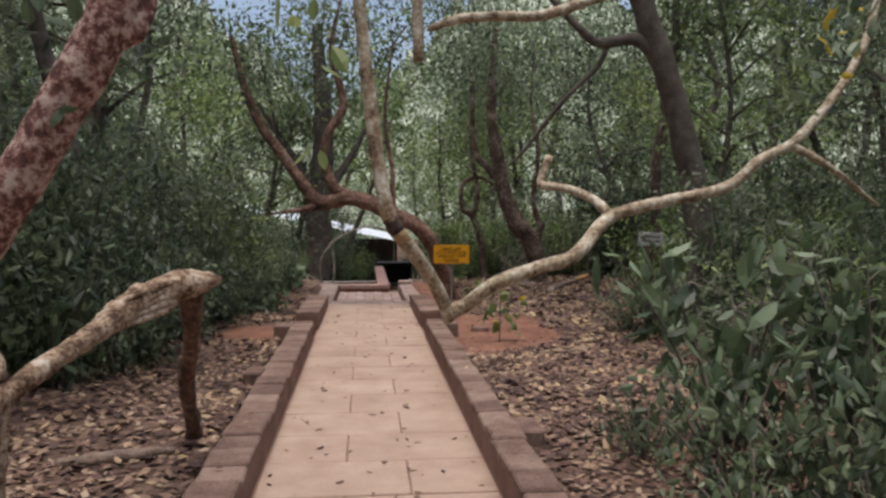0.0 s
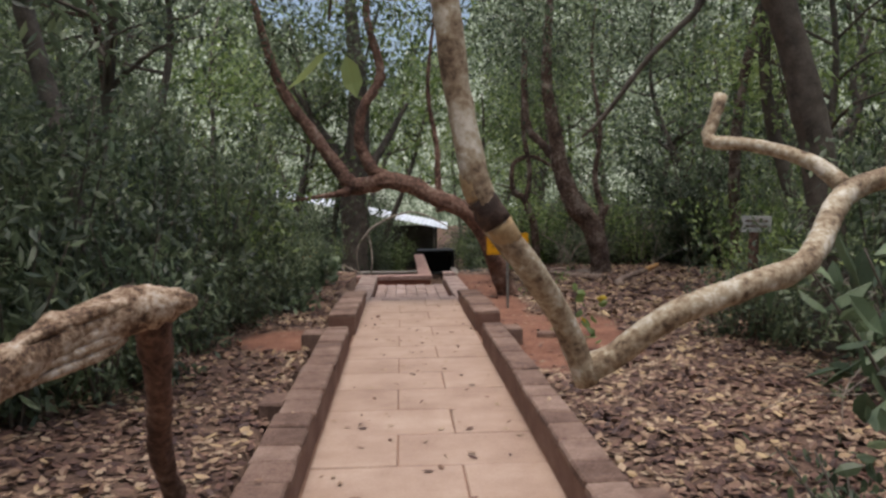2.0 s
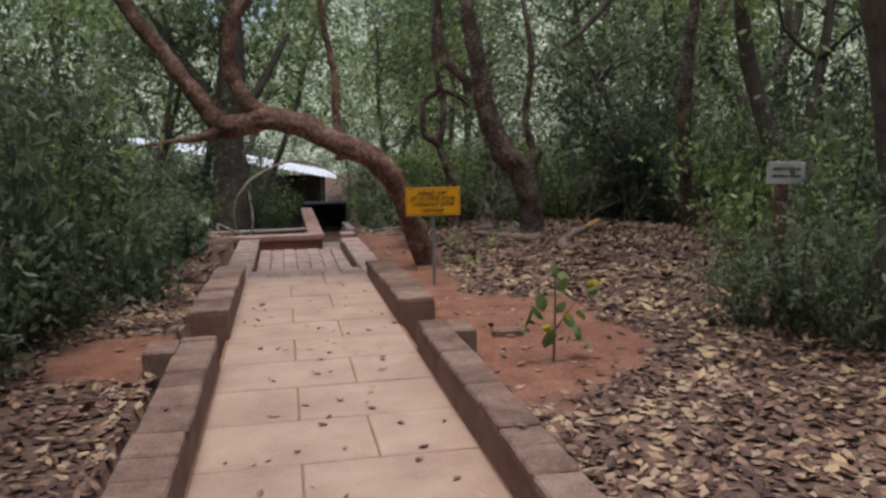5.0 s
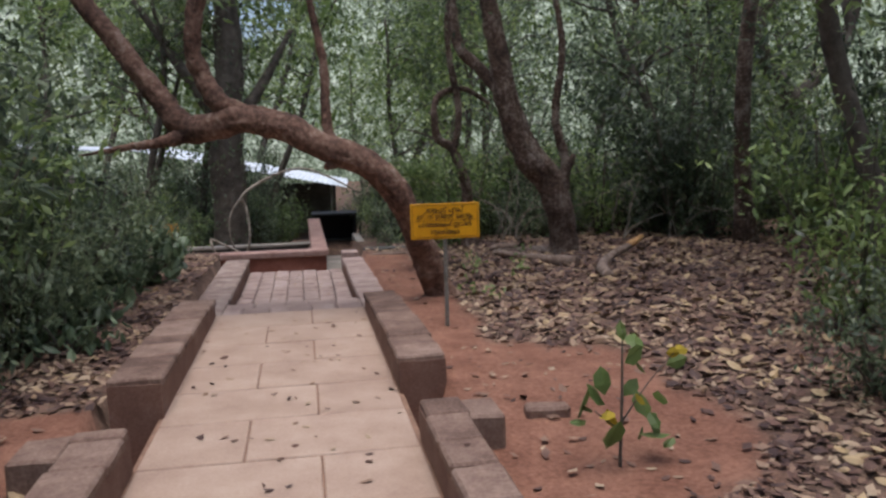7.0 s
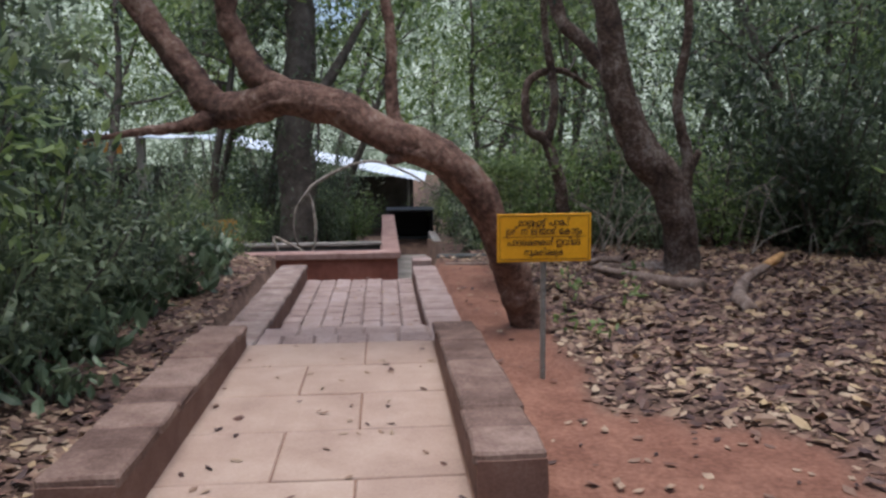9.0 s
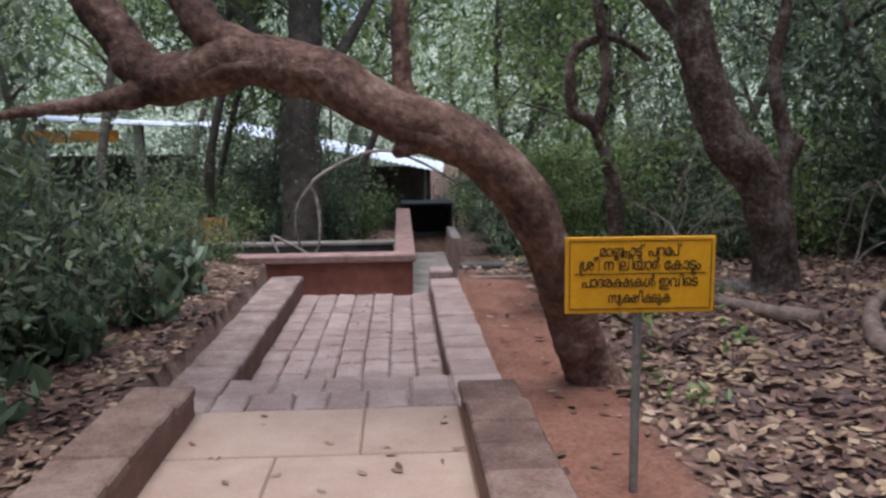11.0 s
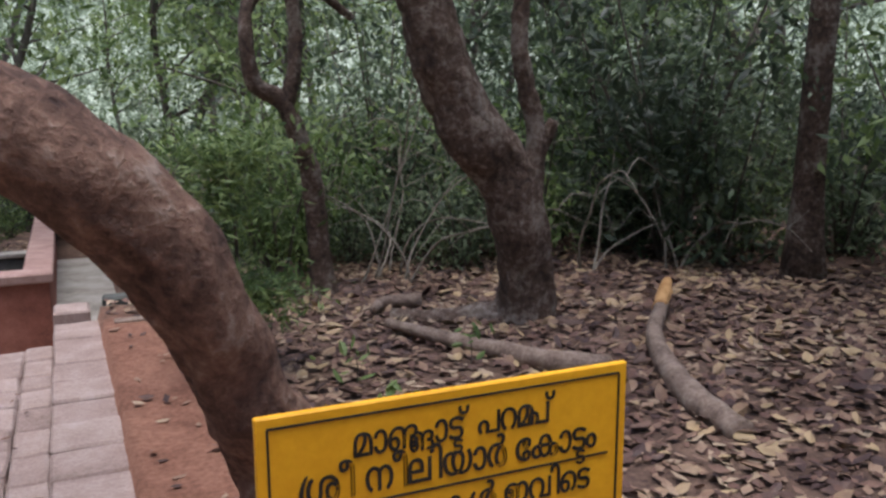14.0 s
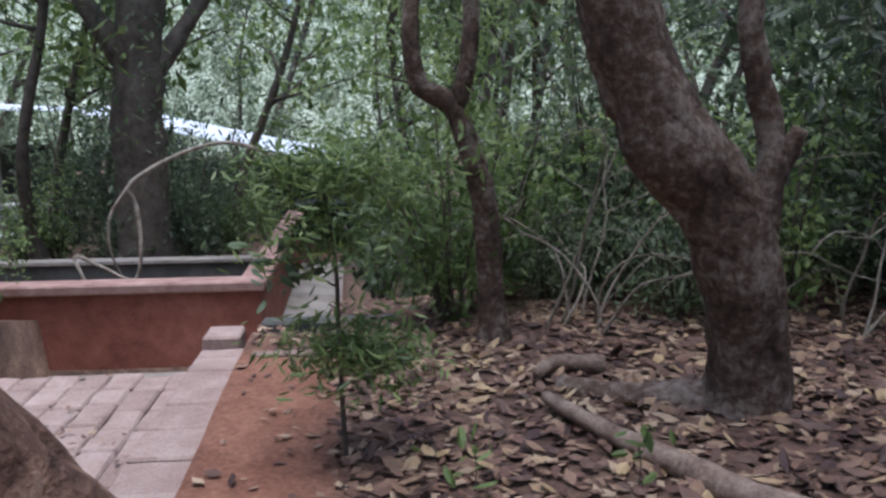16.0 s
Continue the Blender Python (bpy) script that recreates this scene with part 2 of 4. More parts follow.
def leaves(name, centres, size, mat, rng, droop=0.5, narrow=0.38, wide=False, flat=0.0):
    """Folded pointed leaves, one at each centre; wide gives each a rounder outline."""
    c = np.asarray(centres, float)
    n = len(c)
    yaw = rng.uniform(0, 2 * math.pi, n)
    pitch = rng.normal(-droop, 0.45, n) * (1 - flat)
    roll = rng.normal(0, 0.6, n) * (1 - flat)
    s = size * rng.uniform(0.6, 1.35, n)
    d = np.stack([np.cos(yaw) * np.cos(pitch), np.sin(yaw) * np.cos(pitch), np.sin(pitch)], 1)
    h = np.stack([-np.sin(yaw), np.cos(yaw), np.zeros(n)], 1)
    u = np.cross(d, h)
    h2 = h * np.cos(roll)[:, None] + u * np.sin(roll)[:, None]
    u2 = np.cross(d, h2)
    S = s[:, None]
    base, tip = c - d * S * 0.5, c + d * S * 0.5 - u2 * S * 0.06
    if not wide:
        left, right = c + h2 * S * narrow * 0.5 - u2 * S * 0.06 - d * S * 0.06, c - h2 * S * narrow * 0.5 - u2 * S * 0.06 - d * S * 0.06
        v = np.stack([base, left, tip, right], 1).reshape(-1, 3)
        k = np.arange(n)[:, None] * 4
        f = np.concatenate([k + [[0, 2, 1]], k + [[0, 3, 2]]], 1).reshape(-1, 3)
    else:
        rows = []
        for a, w in ((-0.22, 0.42), (0.16, 0.46)):
            mid = c + d * S * a
            rows += [mid + h2 * S * narrow * w - u2 * S * 0.07, mid + u2 * S * 0.02, mid - h2 * S * narrow * w - u2 * S * 0.07]
        v = np.stack([base, *rows, tip], 1).reshape(-1, 3)
        k = np.arange(n)[:, None] * 8
        f = np.concatenate([k + [x] for x in ([0, 2, 1], [0, 3, 2], [1, 2, 5], [1, 5, 4], [2, 3, 6], [2, 6, 5], [4, 5, 7], [5, 6, 7])], 1).reshape(-1, 3)
    return mesh_of(name, v, f, mat)


def rise(a, b, v):
    u = min(max((v - a) / (b - a), 0.0), 1.0)
    return u * u * (3 - 2 * u)


def soil_amount(x, y):
    """1 on the trodden red earth beside the path, 0 under the litter."""
    w = 0.25 * noise.noise(Vector((x * 1.3, y * 1.3, 2.0))) + 0.1 * noise.noise(Vector((x * 4, y * 4, 5.0)))
    if x > 0.8:
        near = math.hypot((x - 1.45) / 1.05, (y - 10.3) / 1.75)
        strip = max(abs(x - 1.2) / 0.42, abs(y - 14.0) / 3.4)
        return 1 - rise(0.85, 1.1, min(near, strip) + w)
    near = min(math.hypot((x + 1.3) / 0.65, (y - 10.2) / 0.6), math.hypot((x + 1.15) / 0.25, (y - 3.2) / 0.6))
    return 1 - rise(0.85, 1.1, near + w)


def ground_height(x, y):
    side = 0.03 + 0.10 * rise(1.8, 3.2, x) * rise(11, 15, y) + 0.05 * rise(1.2, 3.0, -x)
    side += 0.04 * noise.noise(Vector((x * 0.7, y * 0.7, 0))) + 0.015 * noise.noise(Vector((x * 3, y * 3, 7)))
    drop = rise(18.0, 22.5, y)
    side -= 0.95 * drop + 0.7 * rise(26, 36, y)
    if -1.0 < x < 1.05 and y < 17.75:
        return -0.32
    if 0.55 < x < 1.55 and 17.75 <= y < 30:
        return -1.62
    if -1.0 < x < 1.55 and 17.75 <= y < 21.9:
        return -1.62
    if -1.9 < x < 1.55 and 18.4 <= y < 21.9:
        return -1.62
    return side


# ---- ground ----
def build_ground():
    def lines(a, b, fine_a, fine_b, fine):
        mid = np.arange(fine_a, fine_b, fine)
        low = fine_a - np.geomspace(0.3, fine_a - a, 22)[::-1]
        high = fine_b + np.geomspace(0.3, b - fine_b, 22)
        return np.concatenate([low, mid, high])
    xs, ys = lines(-160, 160, -5, 7, 0.11), lines(-120, 200, -2, 24, 0.13)
    v = [(x, y, ground_height(x, y)) for y in ys for x in xs]
    w = len(xs)
    q = [(j * w + i, j * w + i + 1, (j + 1) * w + i + 1, (j + 1) * w + i) for j in range(len(ys) - 1) for i in range(w - 1)]
    me = mesh_of("ground", v, q, GROUND, smooth=True)
    at = me.color_attributes.new("soil", "FLOAT_COLOR", "POINT")
    at.data.foreach_set("color", np.array([(soil_amount(p[0], p[1]),) * 3 + (1,) for p in v], np.float32).ravel())
    tagged(new("ground", me), "reddish forest floor of bare laterite earth and leaf mould", "ground", kind="structure")


GROUND = material("forest_floor", [(0.25, (0.05, 0.03, 0.024)), (0.5, (0.11, 0.066, 0.048)), (0.75, (0.20, 0.13, 0.09))], 3, bump=0.6, mottle=0.5, rough=0.95, fine=35)
gn, gl = GROUND.node_tree.nodes, GROUND.node_tree.links
litter_colour = next(x for x in gn if x.type == "VALTORGB")
earth_colour = gn.new("ShaderNodeValToRGB")
for el, (p, c) in zip(earth_colour.color_ramp.elements, ((0.3, (0.135, 0.056, 0.035)), (0.7, (0.25, 0.122, 0.080)))):
    el.position, el.color = p, (*c, 1)
gl.new(litter_colour.inputs[0].links[0].from_socket, earth_colour.inputs[0])
where = gn.new("ShaderNodeAttribute")
where.attribute_name = "soil"
blend = gn.new("ShaderNodeMix")
blend.data_type = "RGBA"
gl.new(where.outputs["Fac"], blend.inputs[0])
gl.new(litter_colour.outputs[0], blend.inputs[6]), gl.new(earth_colour.outputs[0], blend.inputs[7])
gl.new(blend.outputs[2], gn["Principled BSDF"].inputs["Base Color"])
build_ground()


# ---- walls and terrace beyond the steps ----
def structure(name, label, category, pieces):
    """Pieces: name, size, material, place, bevel."""
    root = tagged(new(name), label, category, kind="structure")
    for pname, size, mat, at, bevel in pieces:
        part(pname, block(pname, size, mat, bevel, 0.004, cuts=1), root, pose(*at))
    return root


structure("wall_terrace", "low red plastered retaining wall with a faded pink coping", "wall", [
    ("body", (5.2, 0.24, 1.15), REDWALL, (-1.97, 21.94, -1.65), 0.01),
    ("coping", (5.3, 0.38, 0.12), PINKCAP, (-1.97, 21.94, -0.55), 0.02),
    ("body", (0.24, 7.6, 1.15), REDWALL, (0.51, 25.7, -1.65), 0.01),
    ("coping", (0.34, 7.5, 0.10), PINKCAP, (0.51, 25.86, -0.553), 0.02),
])
structure("wall_inner", "grey cement kerb wall inside the terrace bed", "wall", [
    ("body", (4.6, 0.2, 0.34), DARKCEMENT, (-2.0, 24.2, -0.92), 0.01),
    ("coping", (4.7, 0.28, 0.06), CONCRETE, (-2.0, 24.2, -0.60), 0.01),
])
structure("pavement_passage", "pale worn cement floor of the sunken passage", "pavement", [
    ("floor_slab", (1.0, 12.3, 0.1), CONCRETE, (1.12, 23.9, -1.6), 0.005),
    ("floor_slab", (1.7, 4.2, 0.1), CONCRETE, (-0.25, 19.8, -1.602), 0.005),
    ("floor_slab", (0.75, 3.4, 0.1), CONCRETE, (-1.48, 20.15, -1.604), 0.005),
])
structure("wall_passage", "grey cement side wall of the sunken passage", "wall", [
    ("body", (0.22, 8.4, 0.65), CONCRETE, (1.72, 25.6, -1.6), 0.02),
    ("body", (0.95, 0.16, 0.75), DARKCEMENT, (1.55, 18.0, -0.72), 0.02),
])
structure("terrace_floor", "pale cement platform behind the bushes", "platform", [
    ("platform_slab", (7.0, 3.0, 0.22), PALE, (-8.2, 27.0, -0.9), 0.02),
    ("platform_slab", (5.5, 0.5, 0.35), PALE, (-7.6, 31.5, -0.75), 0.02),
])

# ---- kerb walls: laterite blocks in a row ----
rng = random.Random(4)


def kerb(name, x_in, x_out, y0, y1, z0, z1, low, piers=(), mat=LATERITE):
    """A plastered wall from y0 to y1, topped by a row of cap blocks, whose top goes from z0 to z1."""
    root = tagged(new(name), "low kerb wall of worn brown laterite blocks", "kerb wall", group="kerb walls along the path", kind="structure")
    width, length = abs(x_out - x_in), y1 - y0
    bm = bmesh.new()
    bmesh.ops.create_cube(bm, size=1)
    bmesh.ops.subdivide_edges(bm, edges=bm.edges[:], cuts=max(3, int(length / 0.7)), use_grid_fill=True)
    for v in bm.verts:
        u = v.co.y + 0.5
        v.co = Vector((v.co.x * (width - 0.012), v.co.y * length, (v.co.z + 0.5) * (z0 + (z1 - z0) * u - 0.042 - low)))
        v.co += 0.006 * noise.noise_vector(Vector((v.co.x * 5, (v.co.y + y0) * 3, v.co.z * 6)))
    me = bpy.data.meshes.new("body")
    bm.to_mesh(me)
    bm.free()
    me.materials.append(PLASTER)
    part("body", me, root, pose((x_in + x_out) / 2, (y0 + y1) / 2, low))
    y = y0
    k = 0
    while y < y1 - 0.05:
        n = min(rng.uniform(0.25, 0.37), y1 - y)
        if y1 - y - n < 0.12:
            n = y1 - y
        u = (y + n / 2 - y0) / (y1 - y0)
        top = z0 + (z1 - z0) * u + rng.uniform(-0.007, 0.007)
        me = block("kerb_block", (width, n - 0.012, 0.06), mat, 0.012, 0.007, k, 2)
        part("kerb_block", me, root, pose((x_in + x_out) / 2 + rng.uniform(-0.007, 0.007), y + n / 2, top - 0.06, 0, 0, rng.uniform(-1.2, 1.2)))
        y += n
        k += 1
    for (px, py, w, d, h) in piers:
        part("pier", block("pier", (w, d, h - low), mat, 0.015, 0.006, k + 50, 2), root, pose(px, py, low))
    return root


kerb("kerb_left_near", -0.63, -0.87, -2.2, 9.9, 0.22, 0.22, -0.3, [(-0.98, 9.75, 0.22, 0.3, 0.205), (-0.98, 7.35, 0.22, 0.34, 0.13), (-0.98, 3.0, 0.2, 0.3, 0.13)])
kerb("kerb_right_near", 0.75, 0.96, -2.2, 9.98, 0.22, 0.22, -0.3, [(1.05, 9.84, 0.18, 0.28, 0.20), (1.06, 5.2, 0.2, 0.34, 0.15)])
kerb("kerb_left_middle", -0.61, -0.92, 10.68, 13.53, 0.245, 0.165, -0.3)
kerb("kerb_right_middle", 0.75, 1.05, 10.8, 13.55, 0.235, 0.15, -0.3)
kerb("kerb_left_lower", -0.57, -0.9, 13.56, 17.75, 0.0, -0.03, -0.6, mat=GREYCAP)
kerb("kerb_right_lower", 0.74, 1.06, 13.58, 17.55, -0.005, -0.04, -0.6, [(0.86, 17.72, 0.24, 0.3, 0.03)], mat=PAVER)

# ---- paving ----
paving = tagged(new("pavement_slabs"), "path of buff sandstone slabs laid in staggered rows", "path", kind="structure")
part("bedding", block("bedding", (1.42, 16.0, 0.2), JOINT, 0), paving, pose(0.065, 5.6, -0.207))
alike = {}


def piece(name, sx, sy, sz, mat, parent, x, y, z, seeds=3, bevel=0.006, rough=0.003):
    key = (name, round(sx, 2), round(sy, 2), rng.randrange(seeds))
    if key not in alike:
        alike[key] = block(name, (sx, sy, sz), mat, bevel, rough, len(alike), 1)
    part(name, alike[key], parent, pose(x + sx / 2, y + sy / 2, z + rng.uniform(-0.003, 0.003), rng.uniform(-0.15, 0.15), rng.uniform(-0.15, 0.15), 0))


for row in range(26):
    y = 13.59 - 0.615 * (row + 1)
    split = 0.255 if row % 2 == 0 else -0.12
    cuts = [-0.625, split, 0.75]
    for a, b in zip(cuts, cuts[1:]):
        piece("slab", b - a - 0.008, 0.602, 0.05, SLAB, paving, a + 0.004, y + 0.004, -0.05)

bricks = tagged(new("pavement_bricks"), "sunken floor of worn pinkish laterite pavers", "path", kind="structure")
part("bedding", block("bedding", (1.36, 3.45, 1.0), SANDJOINT, 0), bricks, pose(0.085, 15.9, -1.235))
part("bedding", block("bedding", (1.36, 0.62, 0.3), SANDJOINT, 0), bricks, pose(0.085, 13.9, -0.33))
for r in range(2):
    x = -0.58
    while x < 0.72:
        w = min(rng.uniform(0.18, 0.3), 0.745 - x)
        piece("paver", round(w, 2) - 0.006, 0.29, 0.08, PAVER, bricks, x, 13.6 + r * 0.302, -0.085 - 0.012 * r, 6, 0.014, 0.013)
        x += w
for col in range(7):
    x = -0.565 + col * 0.186
    y = 14.22 - (col % 2) * 0.08
    while y < 17.5:
        n = rng.uniform(0.27, 0.36)
        n = min(n, 17.62 - y)
        piece("paver", 0.180, round(n, 2) - 0.016, 0.08, PAVER, bricks, x, max(y, 14.2), -0.255 - 0.03 * (y - 14.2) / 3.4, 6, 0.014, 0.013)
        y += n


# ---- trees ----
def thing(name, label, category, group="", at=(0, 0, 0)):
    root = tagged(new(name), label, category, group)
    root.location = at
    return root


def cloud(rng, lines, per, spread):
    """Places for leaves, scattered about the ends of twigs."""
    out = []
    for (x, y, z) in lines:
        out.append(np.array((x, y, z)) + rng.normal(0, 1, (per, 3)) * spread)
    return np.vstack(out)


npr = np.random.default_rng(11)

arch = thing("arching_tree", "reddish-brown tree trunk arching low over the path", "tree", at=(1.5, 13.85, 0))
A = [(1.62, 13.9, -0.15, 0.23), (1.51, 13.86, 0.1, 0.155), (1.29, 13.65, 0.67, 0.122), (1.11, 13.5, 1.05, 0.120), (0.82, 13.42, 1.37, 0.126), (0.46, 13.45, 1.515, 0.126),
     (0.10, 13.5, 1.70, 0.126), (-0.30, 13.6, 1.79, 0.126), (-0.75, 13.75, 1.72, 0.122), (-1.03, 13.85, 2.02, 0.101), (-1.32, 13.95, 2.42, 0.092), (-1.9, 14.1, 3.3, 0.076), (-2.3, 14.3, 4.6, 0.050)]
B = [(-0.25, 13.6, 1.8, 0.101), (-0.50, 13.65, 1.98, 0.097), (-0.62, 13.7, 2.2, 0.084), (-0.69, 13.7, 2.45, 0.080), (-0.6, 13.7, 2.9, 0.076), (-0.35, 13.8, 3.4, 0.067), (-0.55, 13.9, 4.3, 0.050), (-0.4, 14, 5.2, 0.025)]
C = [(-0.75, 13.75, 1.68, 0.084), (-1.05, 13.7, 1.6, 0.050), (-1.4, 13.6, 1.55, 0.025), (-1.7, 13.6, 1.5, 0.010)]
D = [(0.60, 13.45, 1.42, 0.084), (0.48, 13.40, 1.36, 0.050), (0.44, 13.38, 1.33, 0.025)]
E2 = [(0.6, 13.5, 1.45, 0.06), (0.48, 13.6, 1.7, 0.05), (0.47, 13.7, 2.3, 0.04), (0.35, 13.8, 3.2, 0.03), (0.5, 13.9, 4.5, 0.02)]


def local(line, at):
    return [(x - at[0], y - at[1], z - at[2], r) for x, y, z, r in line]




def ridges(line, count, seed):
    """Long raised cords of bark, winding slowly along a limb."""
    r, rows, out = random.Random(seed), spline(line, 0.12), []
    for _ in range(count):
        n = r.randrange(5, 11)
        i0 = r.randrange(1, max(2, len(rows) - n - 8))
        a, da, cord = r.uniform(0, 6.28), r.uniform(-0.12, 0.12), []
        for i in range(i0, min(i0 + n, len(rows) - 1)):
            t = Vector(rows[i + 1][:3] - rows[i - 1][:3]).normalized()
            side = t.cross(Vector((0, 1, 0.2))).normalized()
            up = t.cross(side)
            end = min(i - i0, i0 + n - 1 - i)
            rad = rows[i][3]
            c = Vector(rows[i][:3]) + (side * math.cos(a) + up * math.sin(a)) * rad * (0.70 if end else 0.55)
            cord.append((*c, rad * (0.36 if end else 0.2)))
            a += da
        out.append(cord)
    return out


part("trunk", limbs("trunk", [local(k, (1.5, 13.85, 0)) for k in (A, B, C, D, E2, *ridges(A, 26, 3), *ridges(B, 6, 5))], BARK_RED, 20, 0.04, 0.26), arch)
tips = [(-2.3, 14.3, 4.6), (-1.9, 14.1, 3.8), (-0.4, 14.0, 5.2), (-0.55, 13.9, 4.4), (0.5, 13.9, 4.5), (-1.6, 13.8, 4.2), (0.2, 13.6, 4.9), (-1.0, 14.2, 5.4)]
part("foliage", leaves("foliage", cloud(npr, tips, 420, 0.45) - np.array((1.5, 13.85, 0)), 0.10, LEAF, npr), arch)

dark = thing("leaning_tree", "dark leaning tree trunk with crooked bare limbs", "tree", at=(4.0, 9.0, 0))
part("trunk", limbs("trunk", [local(k, (4.0, 9.0, 0)) for k in (
    [(4.05, 9.0, -0.1, 0.26), (4.0, 9.0, 0.3, 0.19), (3.92, 9.0, 1.2, 0.16), (3.7, 9.0, 2.4, 0.15), (3.2, 9.0, 3.9, 0.13), (2.7, 9.1, 5.2, 0.09)],
    [(3.4, 9.0, 3.3, 0.09), (3.1, 9.0, 3.55, 0.075), (2.75, 9.05, 3.5, 0.06), (2.55, 9.1, 3.6, 0.05), (2.0, 9.2, 4.2, 0.03)],
    [(2.8, 9.05, 3.5, 0.035), (2.7, 9.1, 3.25, 0.03), (2.3, 9.2, 2.85, 0.028), (1.9, 9.4, 2.3, 0.022), (1.7, 9.5, 2.1, 0.01)])], BARK_DARK, 12, 0.12, 0.2, 3), dark)
part("foliage", leaves("foliage", cloud(npr, [(2.7, 9.1, 5.2), (2.0, 9.2, 4.3), (3.3, 9.0, 5.0), (3.9, 9.2, 4.4)], 300, 0.5) - np.array((4.0, 9.0, 0)), 0.11, LEAF, npr), dark)
twist = thing("twisted_tree", "twisted dark forked tree deep in the thicket", "tree", at=(9.4, 20.0, 0))
part("trunk", limbs("trunk", [[(0, 0, -0.1, 0.3), (-0.05, 0, 0.6, 0.2), (0.1, 0, 1.4, 0.2), (0.0, 0, 2.2, 0.2), (-0.5, 0, 2.9, 0.15), (-0.7, 0, 3.6, 0.12), (-0.3, 0, 4.6, 0.1), (-0.6, 0, 6, 0.05)],
                              [(0.0, 0, 2.1, 0.16), (0.6, 0, 2.7, 0.12), (1.2, 0, 3.4, 0.09), (1.1, 0, 4.2, 0.08), (1.6, 0, 5.6, 0.04)],
                              [(1.5, 0.5, -0.1, 0.2), (1.55, 0.5, 1.5, 0.14), (1.3, 0.5, 2.8, 0.12), (1.7, 0.5, 4.2, 0.1), (1.4, 0.5, 6, 0.05)]], BARK_DARK, 10, 0.2, 0.2, 5), twist)
part("foliage", leaves("foliage", cloud(npr, [(-0.6, 0, 6), (1.6, 0, 5.6), (0.4, 0, 6.4)], 300, 0.7), 0.13, LEAF, npr), twist)

forked = thing("forked_tree", "stout grey-brown forked tree on the leaf litter", "tree", at=(3.45, 15.75, 0))
F = [(3.5, 15.75, -0.1, 0.258), (3.46, 15.72, 0.12, 0.198), (3.43, 15.65, 0.47, 0.163), (3.28, 15.6, 0.96, 0.170), (2.98, 15.6, 1.38, 0.170), (2.76, 15.6, 1.87, 0.150), (2.62, 15.6, 2.6, 0.120), (2.5, 15.7, 3.6, 0.095), (2.6, 15.8, 5.2, 0.052)]
G = [(3.40, 15.62, 0.95, 0.098), (3.46, 15.6, 1.25, 0.064), (3.38, 15.6, 1.55, 0.056), (3.33, 15.6, 1.9, 0.049), (3.42, 15.6, 2.7, 0.041), (3.3, 15.7, 3.8, 0.030), (3.4, 15.8, 5, 0.015)]
H = [(3.45, 15.6, 1.15, 0.06), (3.53, 15.58, 1.30, 0.04), (3.55, 15.56, 1.36, 0.03)]
I = [(2.80, 15.66, 1.95, 0.08), (2.5, 15.9, 2.4, 0.07), (2.2, 16.1, 2.9, 0.07), (2.2, 16.3, 4.4, 0.04)]
J = [(3.35, 15.8, 0.1, 0.13), (3.0, 15.9, 0.10, 0.09), (2.7, 16.1, 0.12, 0.05)]
part("trunk", limbs("trunk", [local(k, (3.45, 15.75, 0)) for k in (F, G, H, I, J, *ridges(F, 14, 8))], BARK_GREY, 18, 0.05, 0.24, 3), forked)
# last seven clusters are added high over the clearing to shade its litter
tips = [(2.6, 15.8, 5.2), (3.4, 15.8, 5.0), (2.2, 16.3, 4.4), (2.9, 15.8, 4.6), (2.4, 15.5, 4.0), (3.8, 16, 4.4), (1.8, 16, 4.8), (3.2, 14.2, 4.0), (2.6, 13.8, 4.3), (4.2, 14.6, 3.9), (3.6, 13.4, 4.4), (4.8, 15.4, 4.1), (2.2, 14.8, 4.4), (4.6, 13.8, 4.5)]
part("foliage", leaves("foliage", cloud(npr, tips, 420, 0.5) - np.array((3.45, 15.75, 0)), 0.10, LEAF, npr), forked)

crooked = thing("crooked_tree", "thin crooked grey tree at the thicket's edge", "tree", at=(2.55, 17.1, 0))
K = [(2.56, 17.1, -0.1, 0.13), (2.55, 17.1, 0.3, 0.085), (2.48, 17.1, 1.02, 0.075), (2.31, 17.1, 1.48, 0.065), (2.12, 17.1, 1.60, 0.06), (2.07, 17.1, 1.92, 0.05), (2.15, 17.2, 2.2, 0.05), (2.5, 17.2, 2.3, 0.04), (2.9, 17.3, 2.1, 0.03)]
L = [(2.33, 17.1, 1.45, 0.06), (2.40, 17.1, 1.75, 0.05), (2.42, 17.15, 2.1, 0.05), (2.3, 17.2, 3.0, 0.04), (2.4, 17.3, 4.2, 0.025)]
part("trunk", limbs("trunk", [local(k, (2.55, 17.1, 0)) for k in (K, L)], BARK_GREY, 10, 0.07, 0.2, 6), crooked)
part("foliage", leaves("foliage", cloud(npr, [(2.4, 17.3, 4.2), (2.3, 17.2, 3.4), (2.6, 17.3, 3.8)], 420, 0.4) - np.array((2.55, 17.1, 0)), 0.09, LEAF, npr), crooked)

